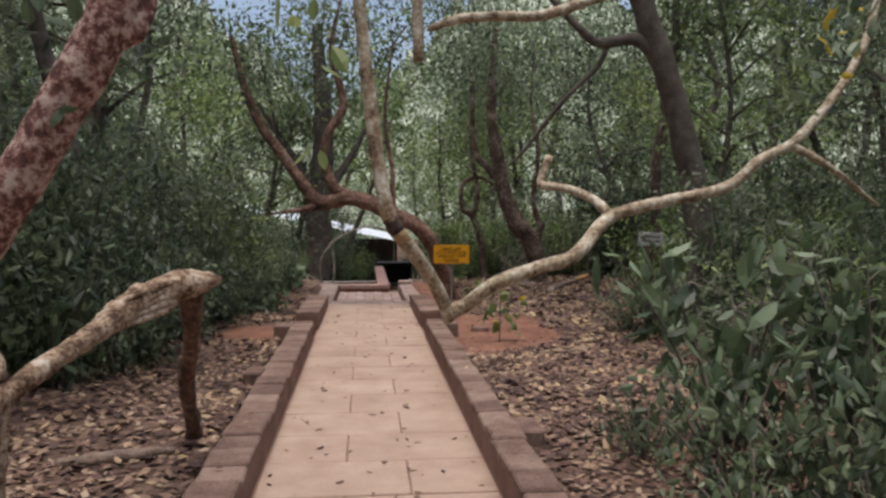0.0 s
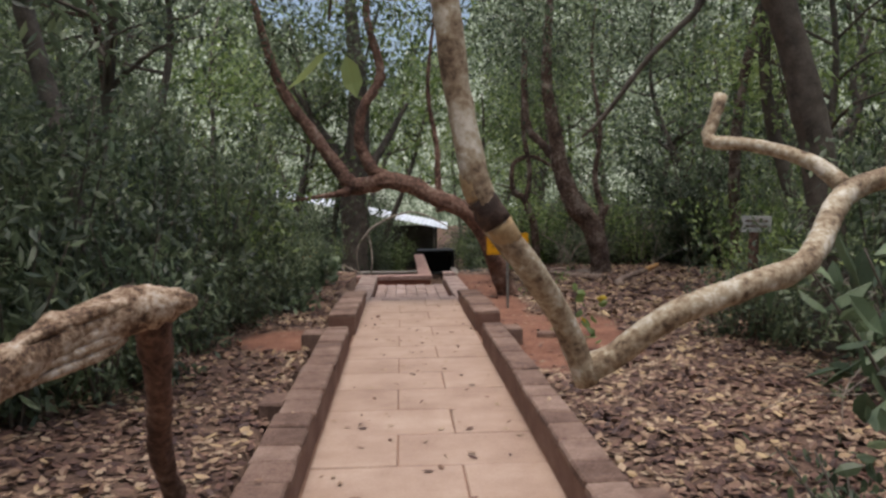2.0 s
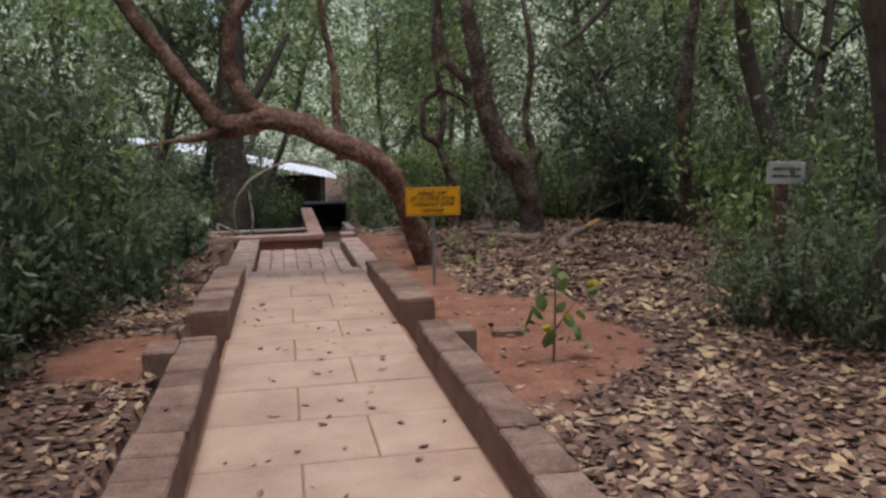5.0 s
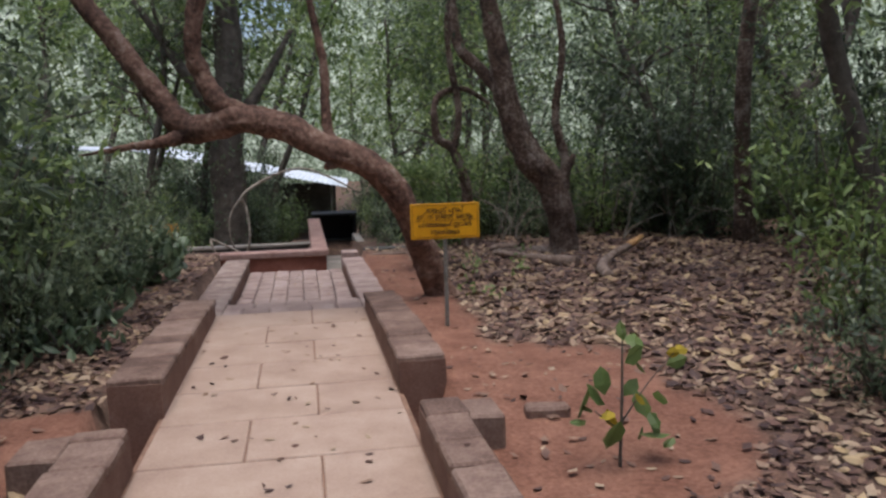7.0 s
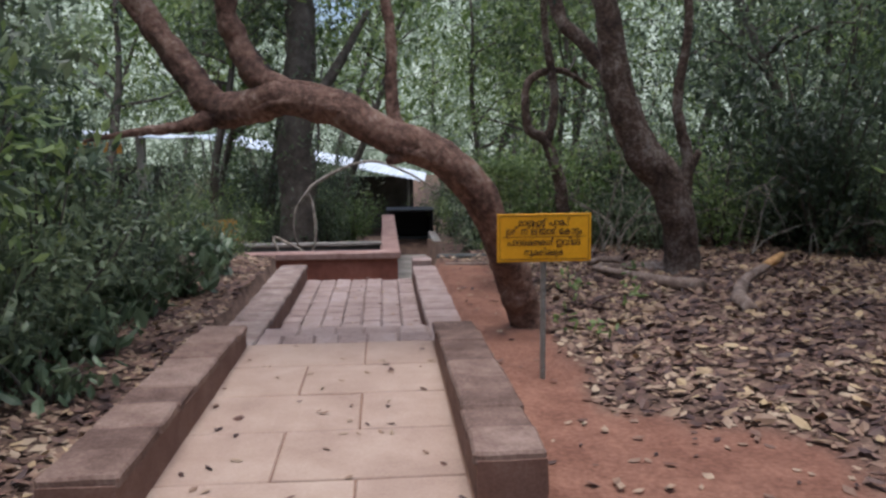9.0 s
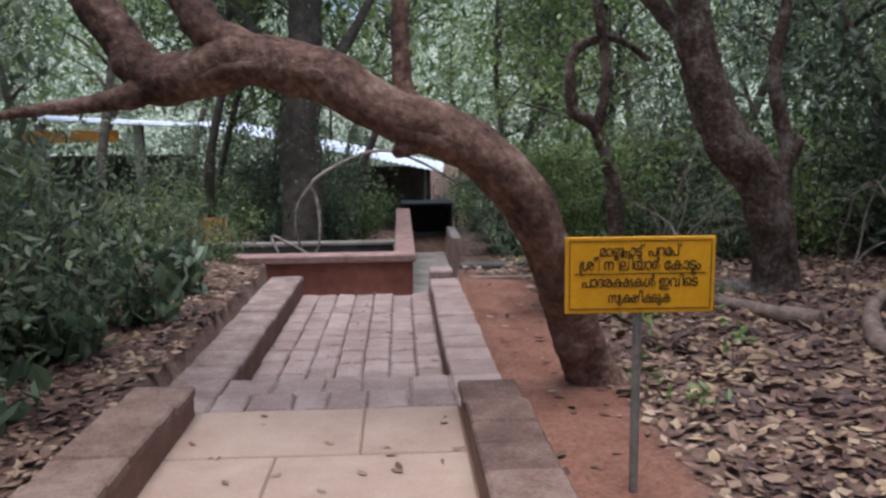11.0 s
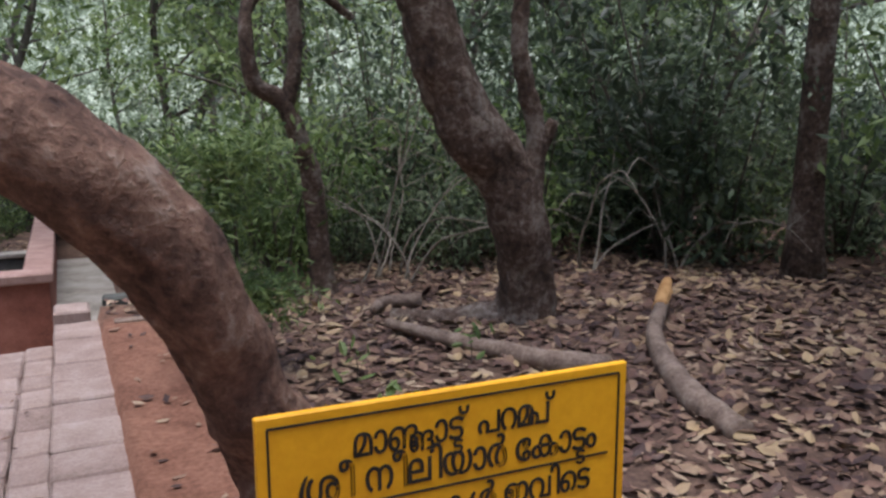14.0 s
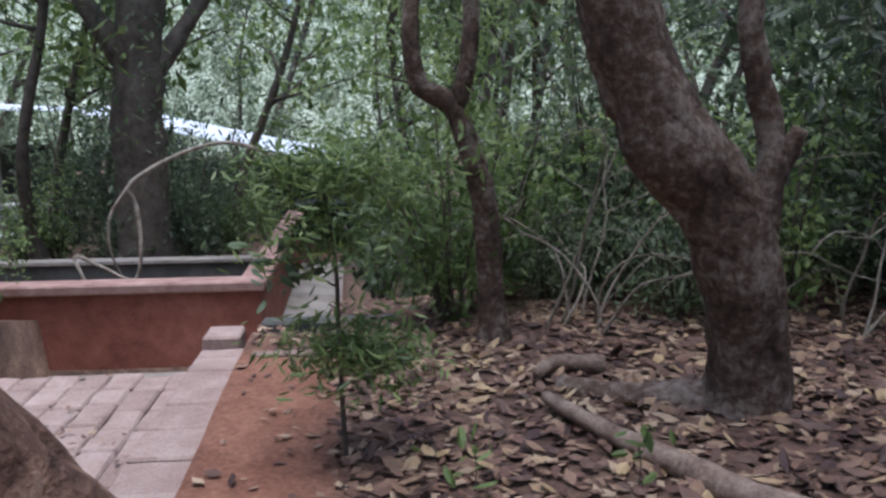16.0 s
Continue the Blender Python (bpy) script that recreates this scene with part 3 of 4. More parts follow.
# the pale branch that hangs in a V over the path
vee = thing("pale_hanging_branch", "pale smooth branch bent in a V beside the path", "branch", at=(2.5, 4.3, 2.2))
VL = [(0.40, 3.72, 1.06, 0.035), (0.33, 3.68, 1.22, 0.031), (0.235, 3.6, 1.36, 0.033), (0.115, 3.55, 1.53, 0.034), (0.065, 3.56, 1.75, 0.031), (0.04, 3.57, 1.94, 0.033), (0.01, 3.58, 2.2, 0.028), (-0.02, 3.6, 2.5, 0.028), (-0.06, 3.6, 3.1, 0.031), (0.05, 3.7, 4.0, 0.027), (0.3, 3.9, 5.4, 0.023)]
VR = [(0.38, 3.73, 1.085, 0.040), (0.46, 3.72, 1.12, 0.034), (0.6, 3.70, 1.225, 0.034), (0.8, 3.70, 1.30, 0.034), (1.02, 3.8, 1.36, 0.034), (1.27, 4.04, 1.54, 0.035), (1.55, 4.05, 1.62, 0.030), (1.92, 4.1, 1.70, 0.030), (2.1, 4.1, 1.84, 0.027), (2.4, 4.15, 2.02, 0.026), (2.9, 4.4, 2.6, 0.022), (3.2, 4.6, 3.6, 0.016)]
VK = [(1.27, 4.05, 1.55, 0.029), (1.20, 4.15, 1.64, 0.024), (1.08, 4.3, 1.70, 0.022), (0.98, 4.4, 1.72, 0.024), (1.0, 4.42, 1.78, 0.021), (1.04, 4.45, 1.88, 0.024)]
VS = [(2.28, 4.12, 1.93, 0.024), (2.45, 4.1, 1.84, 0.020), (2.6, 4.1, 1.74, 0.016), (2.85, 4.2, 1.6, 0.008)]
part("limb", limbs("limb", [local(k, (2.5, 4.3, 2.2)) for k in (VL, VR, VK, VS)], BARK_PALE, 14, 0.03, 0.13, 9), vee)

part("scar", limbs("scar", [local(k, (2.5, 4.3, 2.2)) for k in ([(0.147, 3.553, 1.478, 0.0345), (0.128, 3.55, 1.507, 0.0365), (0.110, 3.55, 1.537, 0.0345)],)], SCAR, 16, 0.012, 0.2, 9), vee)
part("bare_wood", limbs("bare_wood", [local(k, (2.5, 4.3, 2.2)) for k in ([(0.110, 3.55, 1.537, 0.034), (0.098, 3.552, 1.57, 0.0352), (0.090, 3.555, 1.60, 0.033)], [(0.180, 3.572, 1.435, 0.0325), (0.162, 3.562, 1.458, 0.0352), (0.147, 3.553, 1.480, 0.0345)])], FRESHWOOD, 16, 0.012, 0.06, 9), vee)

overhead = thing("overhanging_branch", "pale bare branch reaching high over the path", "branch", at=(2.2, 5.2, 3.2))
OV = [[(0.40, 5.0, 2.70, 0.02), (0.6, 5.0, 2.77, 0.03), (0.83, 5.0, 2.79, 0.032), (1.15, 5.05, 2.82, 0.034), (1.5, 5.1, 2.95, 0.035), (2.2, 5.2, 3.2, 0.04), (3.2, 5.5, 3.3, 0.05), (4.6, 6, 3.2, 0.06)],
      [(0.32, 5.0, 3.3, 0.03), (0.33, 5.0, 2.85, 0.035), (0.34, 5.0, 2.5, 0.035)],
      [(0.34, 5.0, 3.1, 0.02), (0.9, 5.1, 3.2, 0.03), (2.2, 5.2, 3.22, 0.035)]]
part("limb", limbs("limb", [local(k, (2.2, 5.2, 3.2)) for k in OV], BARK_PALE, 10, 0.06, 0.12, 2), overhead)

flaky = thing("flaking_tree", "thick leaning tree trunk with flaking pinkish bark", "tree", at=(-2.1, 2.3, 0))
part("trunk", limbs("trunk", [local(k, (-2.1, 2.3, 0)) for k in (
    [(-2.15, 2.4, -0.1, 0.16), (-1.95, 2.42, 0.3, 0.09), (-1.55, 2.46, 0.95, 0.08), (-1.16, 2.5, 1.46, 0.076), (-0.90, 2.5, 1.88, 0.072), (-0.74, 2.5, 2.2, 0.07), (-0.62, 2.6, 2.8, 0.065), (-0.7, 2.7, 4.2, 0.06), (-0.9, 2.8, 5.6, 0.03)],
    [(-0.80, 2.5, 2.08, 0.05), (-0.70, 2.53, 2.12, 0.045), (-0.66, 2.56, 2.25, 0.035)])], BARK_FLAKY, 16, 0.05, 0.14, 4), flaky)
part("foliage", leaves("foliage", cloud(npr, [(-0.9, 2.8, 5.6), (-0.6, 2.7, 4.6), (-1.4, 2.5, 5.0)], 300, 0.5) - np.array((-2.1, 2.3, 0)), 0.11, LEAF, npr), flaky)
hang = [(-0.83, 2.35, 1.86), (-0.86, 2.35, 1.84), (-0.85, 2.33, 2.10), (-0.92, 2.33, 2.12), (-0.8, 2.34, 2.14), (-0.88, 2.3, 2.16)]
hang = [(x + 2.1, y - 2.3, z) for x, y, z in hang]
for spot in hang:
    part("leaf", leaves("leaf", [spot], 0.075, LEAF_BROAD, npr, 0.9, 0.5, True), flaky)

snag = thing("dead_forked_limb", "weathered grey-brown dead limb propped on a bare leg", "dead branch", at=(-1.16, 5.5, 0))
SN = [[(-1.17, 5.55, -0.02, 0.075), (-1.16, 5.5, 0.04, 0.06), (-1.14, 5.35, 0.2, 0.05), (-1.12, 5.1, 0.5, 0.052), (-1.02, 4.8, 0.82, 0.05), (-0.99, 4.65, 1.05, 0.07), (-0.98, 4.58, 1.16, 0.07)],
      [(-0.80, 4.52, 1.19, 0.02), (-0.86, 4.53, 1.185, 0.05), (-0.98, 4.5, 1.17, 0.085), (-1.12, 4.35, 1.13, 0.088), (-1.22, 4.15, 1.07, 0.07), (-1.31, 3.9, 0.97, 0.052), (-1.42, 3.6, 0.88, 0.048), (-1.5, 3.4, 0.80, 0.05), (-1.58, 3.3, 0.74, 0.05), (-1.7, 3.2, 0.9, 0.04), (-1.9, 3.1, 1.0, 0.03)],
      [(-1.49, 3.42, 0.8, 0.045), (-1.5, 3.4, 0.6, 0.035), (-1.52, 3.38, 0.3, 0.032), (-1.58, 3.3, -0.02, 0.03)],
      [(-1.5, 3.45, 0.85, 0.03), (-1.56, 3.5, 0.98, 0.024), (-1.64, 3.5, 1.05, 0.012)]]
for k in range(5):
    SN.append([(-0.93 - 0.02 * k, 4.46 - 0.01 * k, 1.20 - 0.03 * k, 0.012), (-1.06, 4.33, 1.185 - 0.035 * k, 0.022), (-1.2, 4.12, 1.12 - 0.03 * k, 0.016), (-1.28, 3.95, 1.02 - 0.015 * k, 0.008)])
part("leg", limbs("leg", [local(SN[0], (-1.16, 5.5, 0))], BARK_RED, 14, 0.03, 0.26, 7), snag)
part("limb", limbs("limb", [local(k, (-1.16, 5.5, 0)) for k in SN[1:]], DRIFT, 14, 0.03, 0.26, 7), snag)
lying = tagged(new("fallen_branch", limbs("fallen_branch", [[(-1.85, 4.9, 0.06, 0.03), (-1.5, 4.95, 0.08, 0.045), (-1.2, 5.1, 0.07, 0.02)]], LOGWOOD, 10, 0.06)), "short grey fallen branch lying on leaf litter", "branch")

log = thing("fallen_log", "grey dead log lying on the leaf litter", "log", group="fallen logs")
part("wood", limbs("wood", [[(2.58, 15.85, 0.16, 0.03), (2.74, 15.35, 0.17, 0.042), (2.92, 14.97, 0.17, 0.052), (3.03, 14.7, 0.18, 0.062), (3.2, 14.5, 0.18, 0.07)],
                           [(2.62, 16.2, 0.15, 0.03), (2.75, 16.35, 0.16, 0.04), (3.0, 16.3, 0.16, 0.05)]], LOGWOOD, 12, 0.06, 0.15, 2), log)
log2 = thing("fallen_log", "crooked grey log with a fresh orange broken end", "log", group="fallen logs")
part("wood", limbs("wood", [[(3.27, 13.72, 0.13, 0.06), (3.33, 14.05, 0.15, 0.07), (3.5, 14.42, 0.17, 0.06), (3.77, 14.85, 0.19, 0.048), (4.12, 15.2, 0.24, 0.045)]], LOGWOOD, 12, 0.06, 0.15, 8), log2)
part("broken_end", limbs("broken_end", [[(4.08, 15.17, 0.235, 0.045), (4.28, 15.36, 0.275, 0.045), (4.42, 15.5, 0.31, 0.03)]], FRESHCUT, 10, 0.05, 0.2, 5), log2)


# ---- thicket: shrubs, saplings and tall trees ----
def shrub(seed, height, width, count, size, mat, name="shrub", bare=0.15):
    r = np.random.default_rng(seed)
    root = thing(name, "dense dark-leaved forest shrub growing from leaf litter", "shrub", "shrubs in the thicket")
    stems, tips = [], []
    for k in range(7):
        a = r.uniform(0, 2 * math.pi)
        d = width * 0.5 * r.uniform(0.3, 1)
        h = height * r.uniform(0.6, 1)
        x, y = d * math.cos(a), d * math.sin(a)
        stems.append([(0.05 * x, 0.05 * y, -0.1, 0.018), (0.35 * x, 0.35 * y, h * 0.4, 0.013), (0.8 * x, 0.8 * y, h * 0.8, 0.008), (x, y, h, 0.004)])
        for u in np.linspace(bare, 1, 9):
            w = width * 0.16 * (0.5 + u)
            tips.append((x * u + r.normal(0, w), y * u + r.normal(0, w), h * u))
    part("stem", limbs("stem", stems, BARK_DARK, 5, 0.35, 0.1, seed), root)
    tips = np.array(tips)
    twig = np.repeat(tips, max(1, round(count / len(tips) / 6)), 0)
    twig = twig + r.normal(0, 0.16 * width * 0.5, twig.shape)
    c = np.repeat(twig, 6, 0) + r.normal(0, size * 0.75, (len(twig) * 6, 3))
    c[:, 2] = np.abs(c[:, 2]) * 0.97 + 0.03
    part("foliage", leaves("foliage", c, size, mat, r), root)
    return root


def tall_tree(seed, height, count, size, mat, bark=BARK_DARK, thick=0.13, low=0.42):
    r = np.random.default_rng(seed)
    root = thing("forest_tree", "slender forest tree with a dark trunk and leafy crown", "tree", "trees of the forest")
    lean = r.normal(0, 0.10, 2)
    bend = r.uniform(0.14, 0.34)
    trunk = [(lean[0] * h * h / height + bend * math.sin(h * 1.1 + seed), lean[1] * h * h / height + bend * math.sin(h * 0.8 + 2 * seed), h, 0.7 * thick * (1.15 - h / height) + 0.015) for h in np.linspace(-0.15, height, 13)]
    trunk[0] = (*trunk[0][:3], thick * 1.7)
    lines, tips = [trunk], []
    for k in range(13):
        u = r.uniform(low, 0.95)
        i = u * 12
        a0, a1 = trunk[int(i)], trunk[min(int(i) + 1, 12)]
        p = [a0[j] + (a1[j] - a0[j]) * (i - int(i)) for j in range(4)]
        a, reach = r.uniform(0, 2 * math.pi), r.uniform(0.9, 2.1) * (1.2 - 0.5 * u)
        q = (p[0] + reach * 0.5 * math.cos(a), p[1] + reach * 0.5 * math.sin(a), p[2] + reach * r.uniform(0.1, 0.5), p[3] * 0.35)
        e = (p[0] + reach * math.cos(a + 0.3), p[1] + reach * math.sin(a + 0.3), p[2] + reach * r.uniform(0.1, 0.9), 0.006)
        lines.append([(p[0], p[1], p[2], p[3] * 0.55), q, e])
        for w in np.linspace(0.35, 1.1, 4):
            tips.append([q[j] + (e[j] - q[j]) * (w * 1.5 - 0.5) for j in range(3)])
    part("trunk", limbs("trunk", lines, bark, 7, 0.45, 0.15, seed), root)
    tips = np.array(tips)
    twig = np.repeat(tips, round(count / len(tips) / 8), 0)
    twig = twig + r.normal(0, 0.38, twig.shape)
    c = np.repeat(twig, 8, 0) + r.normal(0, size * 0.9, (len(twig) * 8, 3))
    part("foliage", leaves("foliage", c, size, mat, r), root)
    return root


shrubs = [shrub(1, 1.5, 1.5, 1600, 0.10, LEAF), shrub(2, 2.2, 1.6, 2000, 0.11, LEAF), shrub(3, 1.0, 1.3, 1300, 0.085, LEAF),
          shrub(4, 2.8, 1.9, 2300, 0.12, LEAF), shrub(5, 1.8, 1.5, 1600, 0.10, LEAF_LIGHT)]
trees = [tall_tree(21, 7.5, 2600, 0.15, LEAF), tall_tree(22, 9.0, 2800, 0.16, LEAF, BARK_GREY, 0.11), tall_tree(23, 6.0, 2600, 0.14, LEAF_LIGHT, thick=0.09, low=0.35),
         tall_tree(24, 8.0, 2600, 0.16, LEAF, thick=0.13, low=0.5), tall_tree(25, 8.5, 1300, 0.26, LEAF, thick=0.15, low=0.3), tall_tree(26, 7.5, 1300, 0.26, LEAF_LIGHT, thick=0.12, low=0.2)]
spots = random.Random(31)
used = set()


def plant(kinds, k, x, y, scale=1.0):
    """The first of a kind moves to its place; later ones are copies."""
    m = pose(x, y, ground_height(x, y) - 0.02, 0, 0, spots.uniform(0, 360))
    ob = kinds[k]
    if ob.name in used:
        ob = copy_thing(kinds[k], m)
    else:
        used.add(ob.name)
        ob.matrix_basis = m
    ob.scale = (scale, scale, scale * spots.uniform(0.9, 1.1))


def scatter(kinds, picks, x0, x1, y0, y1, count, lo=0.8, hi=1.15, gap=0.7, keep=None):
    placed, tries = [], 0
    while len(placed) < count and tries < count * 30:
        tries += 1
        x, y = spots.uniform(x0, x1), spots.uniform(y0, y1)
        if keep and not keep(x, y):
            continue
        if any((x - a) ** 2 + (y - b) ** 2 < gap * gap for a, b in placed):
            continue
        placed.append((x, y))
        plant(kinds, spots.choice(picks), x, y, spots.uniform(lo, hi))


# left thicket, thinning towards the path
scatter(shrubs, [0, 2, 2], -3.0, -2.1, 6.5, 11.5, 8, 0.75, 1.0, 0.6, lambda x, y: x < -2.9 + 0.09 * y)
scatter(shrubs, [0, 2, 4], -2.7, -1.75, 11.5, 17.0, 9, 0.7, 1.0, 0.55)
scatter(shrubs, [1, 3, 0, 3], -5.2, -2.9, 5.0, 18.0, 26, 0.85, 1.1, 0.75)
scatter(shrubs, [1, 3], -9.0, -5.0, 3.0, 24.0, 10, 0.95, 1.3, 1.1)
scatter(shrubs, [0, 2, 4], -4.0, -0.2, 24.6, 29, 9, 0.6, 0.85, 0.7)
scatter(shrubs, [0, 4, 1], -3.6, -1.7, 15.5, 20.8, 8, 0.45, 0.65, 0.6)
scatter(shrubs, [1, 3, 4], -6.0, -1.9, 8.5, 16.0, 12, 0.9, 1.15, 0.7)
scatter(shrubs, [4, 0, 1], -6.5, 0.0, 30.2, 32.3, 8, 0.7, 1.0, 0.8)
# right side: the edge of the clearing
scatter(shrubs, [0, 1, 4], 3.4, 6.0, 5.5, 11.5, 11, 0.7, 0.95, 0.75, lambda x, y: x > 2.9 + 0.12 * (y - 5) and not (3.2 < x < 4.2 and 9.3 < y < 10.6))
plant(shrubs, 2, 3.75, 9.2, 0.7), plant(shrubs, 2, 4.2, 9.6, 0.8), plant(shrubs, 0, 4.5, 8.6, 0.8), plant(shrubs, 0, 4.6, 10.3, 0.8)
scatter(shrubs, [0, 1, 3, 3], 5.6, 11.0, 10.5, 21.0, 20, 0.8, 1.15, 1.0, lambda x, y: y > 15.2 or x > 7.6)
scatter(shrubs, [0, 2, 4, 1], 2.2, 7.0, 17.6, 23.0, 16, 0.7, 1.0, 0.8)
scatter(shrubs, [1, 3, 3], 2.4, 16.0, 22.0, 32.0, 17, 0.9, 1.3, 1.2)
scatter(shrubs, [1, 3], 6.0, 12.0, -1.0, 10.0, 6, 1.0, 1.3, 1.3)
plant(trees, 0, 5.2, 6.6, 0.8), plant(trees, 3, 6.8, 8.4, 0.9), plant(trees, 2, 5.6, 12.4, 0.9), plant(trees, 2, 3.4, 21.5, 0.9), plant(trees, 2, 2.6, 25.5, 1.0), plant(trees, 5, -3.6, 27.5, 0.9)
scatter(shrubs, [0, 2, 4, 1], 4.3, 6.8, 16.4, 18.6, 7, 0.7, 0.95, 0.7)
scatter(shrubs, [2, 2, 0], 2.7, 4.2, 17.2, 18.6, 4, 0.6, 0.8, 0.5)
plant(shrubs, 4, 2.3, 28.6, 0.75), plant(shrubs, 0, 2.5, 26.6, 0.7), plant(shrubs, 1, 2.0, 31.6, 0.8), plant(shrubs, 0, 2.3, 30.2, 0.85), plant(shrubs, 2, 2.2, 24.6, 0.7)
# far side
scatter(shrubs, [3, 1], -14, 14, 40, 46, 8, 1.3, 1.7, 1.6)
# trees
scatter(trees, [0, 1, 3], -8.0, -3.4, 4.0, 26.0, 10, 0.85, 1.15, 1.7)
scatter(trees, [0, 1, 2, 3], 5.0, 14.0, 9.0, 30.0, 11, 0.85, 1.2, 1.8)
# paler leaf colour on most of these gives a lit look in the middle
scatter(trees, [2, 5, 5, 3], -7.0, 6.0, 25.0, 46.0, 9, 0.9, 1.3, 2.0, lambda x, y: not (-6.5 < x < 3 and 31 < y < 39))
# unseen trees behind the start, added; their crowns block sky light
scatter(trees, [0, 1], -7.0, 7.0, -7.0, -2.5, 4, 0.9, 1.1, 2.0)
scatter(trees, [4, 5], -30, 30, 44, 58, 11, 1.5, 2.0, 3.0)
scatter(trees, [4, 5], 14, 26, 4, 40, 10, 1.2, 1.6, 3.0)
scatter(trees, [4, 5], -24, -9, 4, 40, 12, 1.2, 1.6, 3.0)

# denser edge of the thicket, and crowns added to close over it and shade it
scatter(shrubs, [3, 1, 3], 5.0, 10.5, 16.0, 21.5, 8, 0.95, 1.25, 0.9)
scatter(shrubs, [1, 4, 3], 6.2, 9.5, 9.5, 15.5, 6, 0.9, 1.2, 0.9, lambda x, y: x > 5.4 + 0.12 * (15.5 - y))
scatter(shrubs, [0, 4, 1], 2.3, 4.6, 18.0, 21.0, 8, 0.8, 1.1, 0.6)
scatter(shrubs, [1, 3, 1], -4.2, -2.5, 6.0, 15.0, 5, 0.8, 1.05, 0.7)
scatter(shrubs, [1, 4, 3], -3.6, -0.6, 25.2, 28.5, 6, 0.7, 0.95, 0.7)
scatter(trees, [2, 0], 5.5, 10.5, 11.5, 21.0, 4, 0.8, 1.05, 1.4)
scatter(trees, [2, 5], -4.0, 3.5, 26.5, 31.0, 2, 0.9, 1.1, 1.4, lambda x, y: not 0.2 < x < 2.2)
plant(shrubs, 2, -1.95, 11.2, 0.6), plant(shrubs, 2, -1.85, 12.4, 0.55), plant(shrubs, 0, -2.0, 13.4, 0.5), plant(shrubs, 2, -1.8, 14.7, 0.6)
plant(shrubs, 2, 3.62, 9.62, 0.85), plant(shrubs, 2, 3.35, 9.9, 0.6), plant(shrubs, 0, 3.9, 10.0, 0.55)

big = thing("old_tree", "massive dark old tree trunk in the terrace bed", "tree", at=(-1.45, 24.9, -0.7))
part("trunk", limbs("trunk", [[(0, 0, -0.2, 0.55), (0, 0, 0.4, 0.40), (0.03, 0, 1.5, 0.38), (0.08, 0, 3.0, 0.36), (0.2, 0.1, 5, 0.3), (0, 0.2, 8, 0.15)],
                              [(0.1, 0, 2.6, 0.2), (0.8, 0.2, 3.6, 0.12), (1.6, 0.5, 5, 0.06)], [(-0.1, 0, 3, 0.2), (-0.9, 0.1, 4.2, 0.12), (-1.8, 0.2, 5.6, 0.06)]], BARK_DARK, 16, 0.15, 0.2, 1), big)
part("foliage", leaves("foliage", cloud(npr, [(1.6, 0.5, 5), (-1.8, 0.2, 5.6), (0, 0.2, 8), (0.9, 0, 6), (-0.8, 0, 6.6)], 600, 0.8), 0.14, LEAF, npr), big)
ivy = np.random.default_rng(41)
turns, high = ivy.uniform(0, 2 * math.pi, 700), ivy.uniform(0.1, 4.5, 700)
part("ivy", leaves("ivy", np.stack([0.47 * np.cos(turns) + ivy.normal(0, 0.06, 700), 0.47 * np.sin(turns) + ivy.normal(0, 0.06, 700), high], 1), 0.13, LEAF, ivy, 0.8), big)
for x, y, k in ((-2.4, 29.6, 1.35), (-3.9, 29.4, 1.4), (-1.3, 30.6, 1.1)):
    plant(shrubs, 3, x, y, k)
vine = tagged(new("bare_vine", limbs("bare_vine", [
    [(-1.5, 22.3, -0.5, 0.022), (-1.62, 22.4, -0.2, 0.025), (-1.3, 22.4, -0.35, 0.022), (-0.95, 22.4, -0.5, 0.022), (-0.85, 22.4, -0.1, 0.025), (-0.9, 22.5, 0.4, 0.028), (-0.95, 22.5, 0.66, 0.034), (-0.4, 22.6, 1.0, 0.028), (0.2, 22.7, 1.15, 0.025), (0.8, 22.8, 0.95, 0.022), (1.4, 23, 0.6, 0.013)],
    [(-0.95, 22.5, 0.66, 0.028), (-1.2, 22.5, 0.3, 0.022), (-1.25, 22.5, -0.1, 0.017), (-1.15, 22.6, -0.52, 0.017)]], TWIG, 8, 0.08, 0.1)), "looped bare grey vine hanging in the terrace bed", "vine")

# dry twigs standing in the thicket
for k in range(24):
    r = random.Random(200 + k)
    if k < 12:
        x, y = r.uniform(2.9, 7.2), r.uniform(16.4, 19.0)
    elif k < 17:
        x, y = r.uniform(-4.6, -3.4), r.uniform(6, 13)
    else:
        x, y = r.uniform(3.3, 4.6), r.uniform(4.6, 9.0)
    lines = []
    for j in range(3):
        # each stem climbs, then wanders and droops
        p, yaw, climb = Vector((r.uniform(-0.1, 0.1), 0, -0.05)), r.uniform(0, 6.28), r.uniform(0.75, 1.2)
        stem = []
        for i in range(9):
            stem.append((p.x, p.y, max(p.z, -0.05 if i == 0 else 0.05), 0.011 * (1 - i / 9.5)))
            p = p + r.uniform(0.24, 0.36) * Vector((math.cos(climb) * math.cos(yaw), 0.5 * math.cos(climb) * math.sin(yaw), math.sin(climb)))
            yaw, climb = yaw + r.uniform(-0.6, 0.6), climb - r.uniform(-0.15, 0.5)
        lines.append(stem)
        for i in (3, 5, 6):
            a, d = stem[i], r.choice((-1, 1))
            lines.append([(a[0], a[1], a[2], 0.005), (a[0] + 0.15 * d, a[1] + 0.05, a[2] + r.uniform(0, 0.16), 0.004), (a[0] + 0.36 * d, a[1], a[2] + r.uniform(-0.1, 0.22), 0.0025), (a[0] + 0.5 * d, a[1], a[2] + r.uniform(-0.25, 0.22), 0.002)])
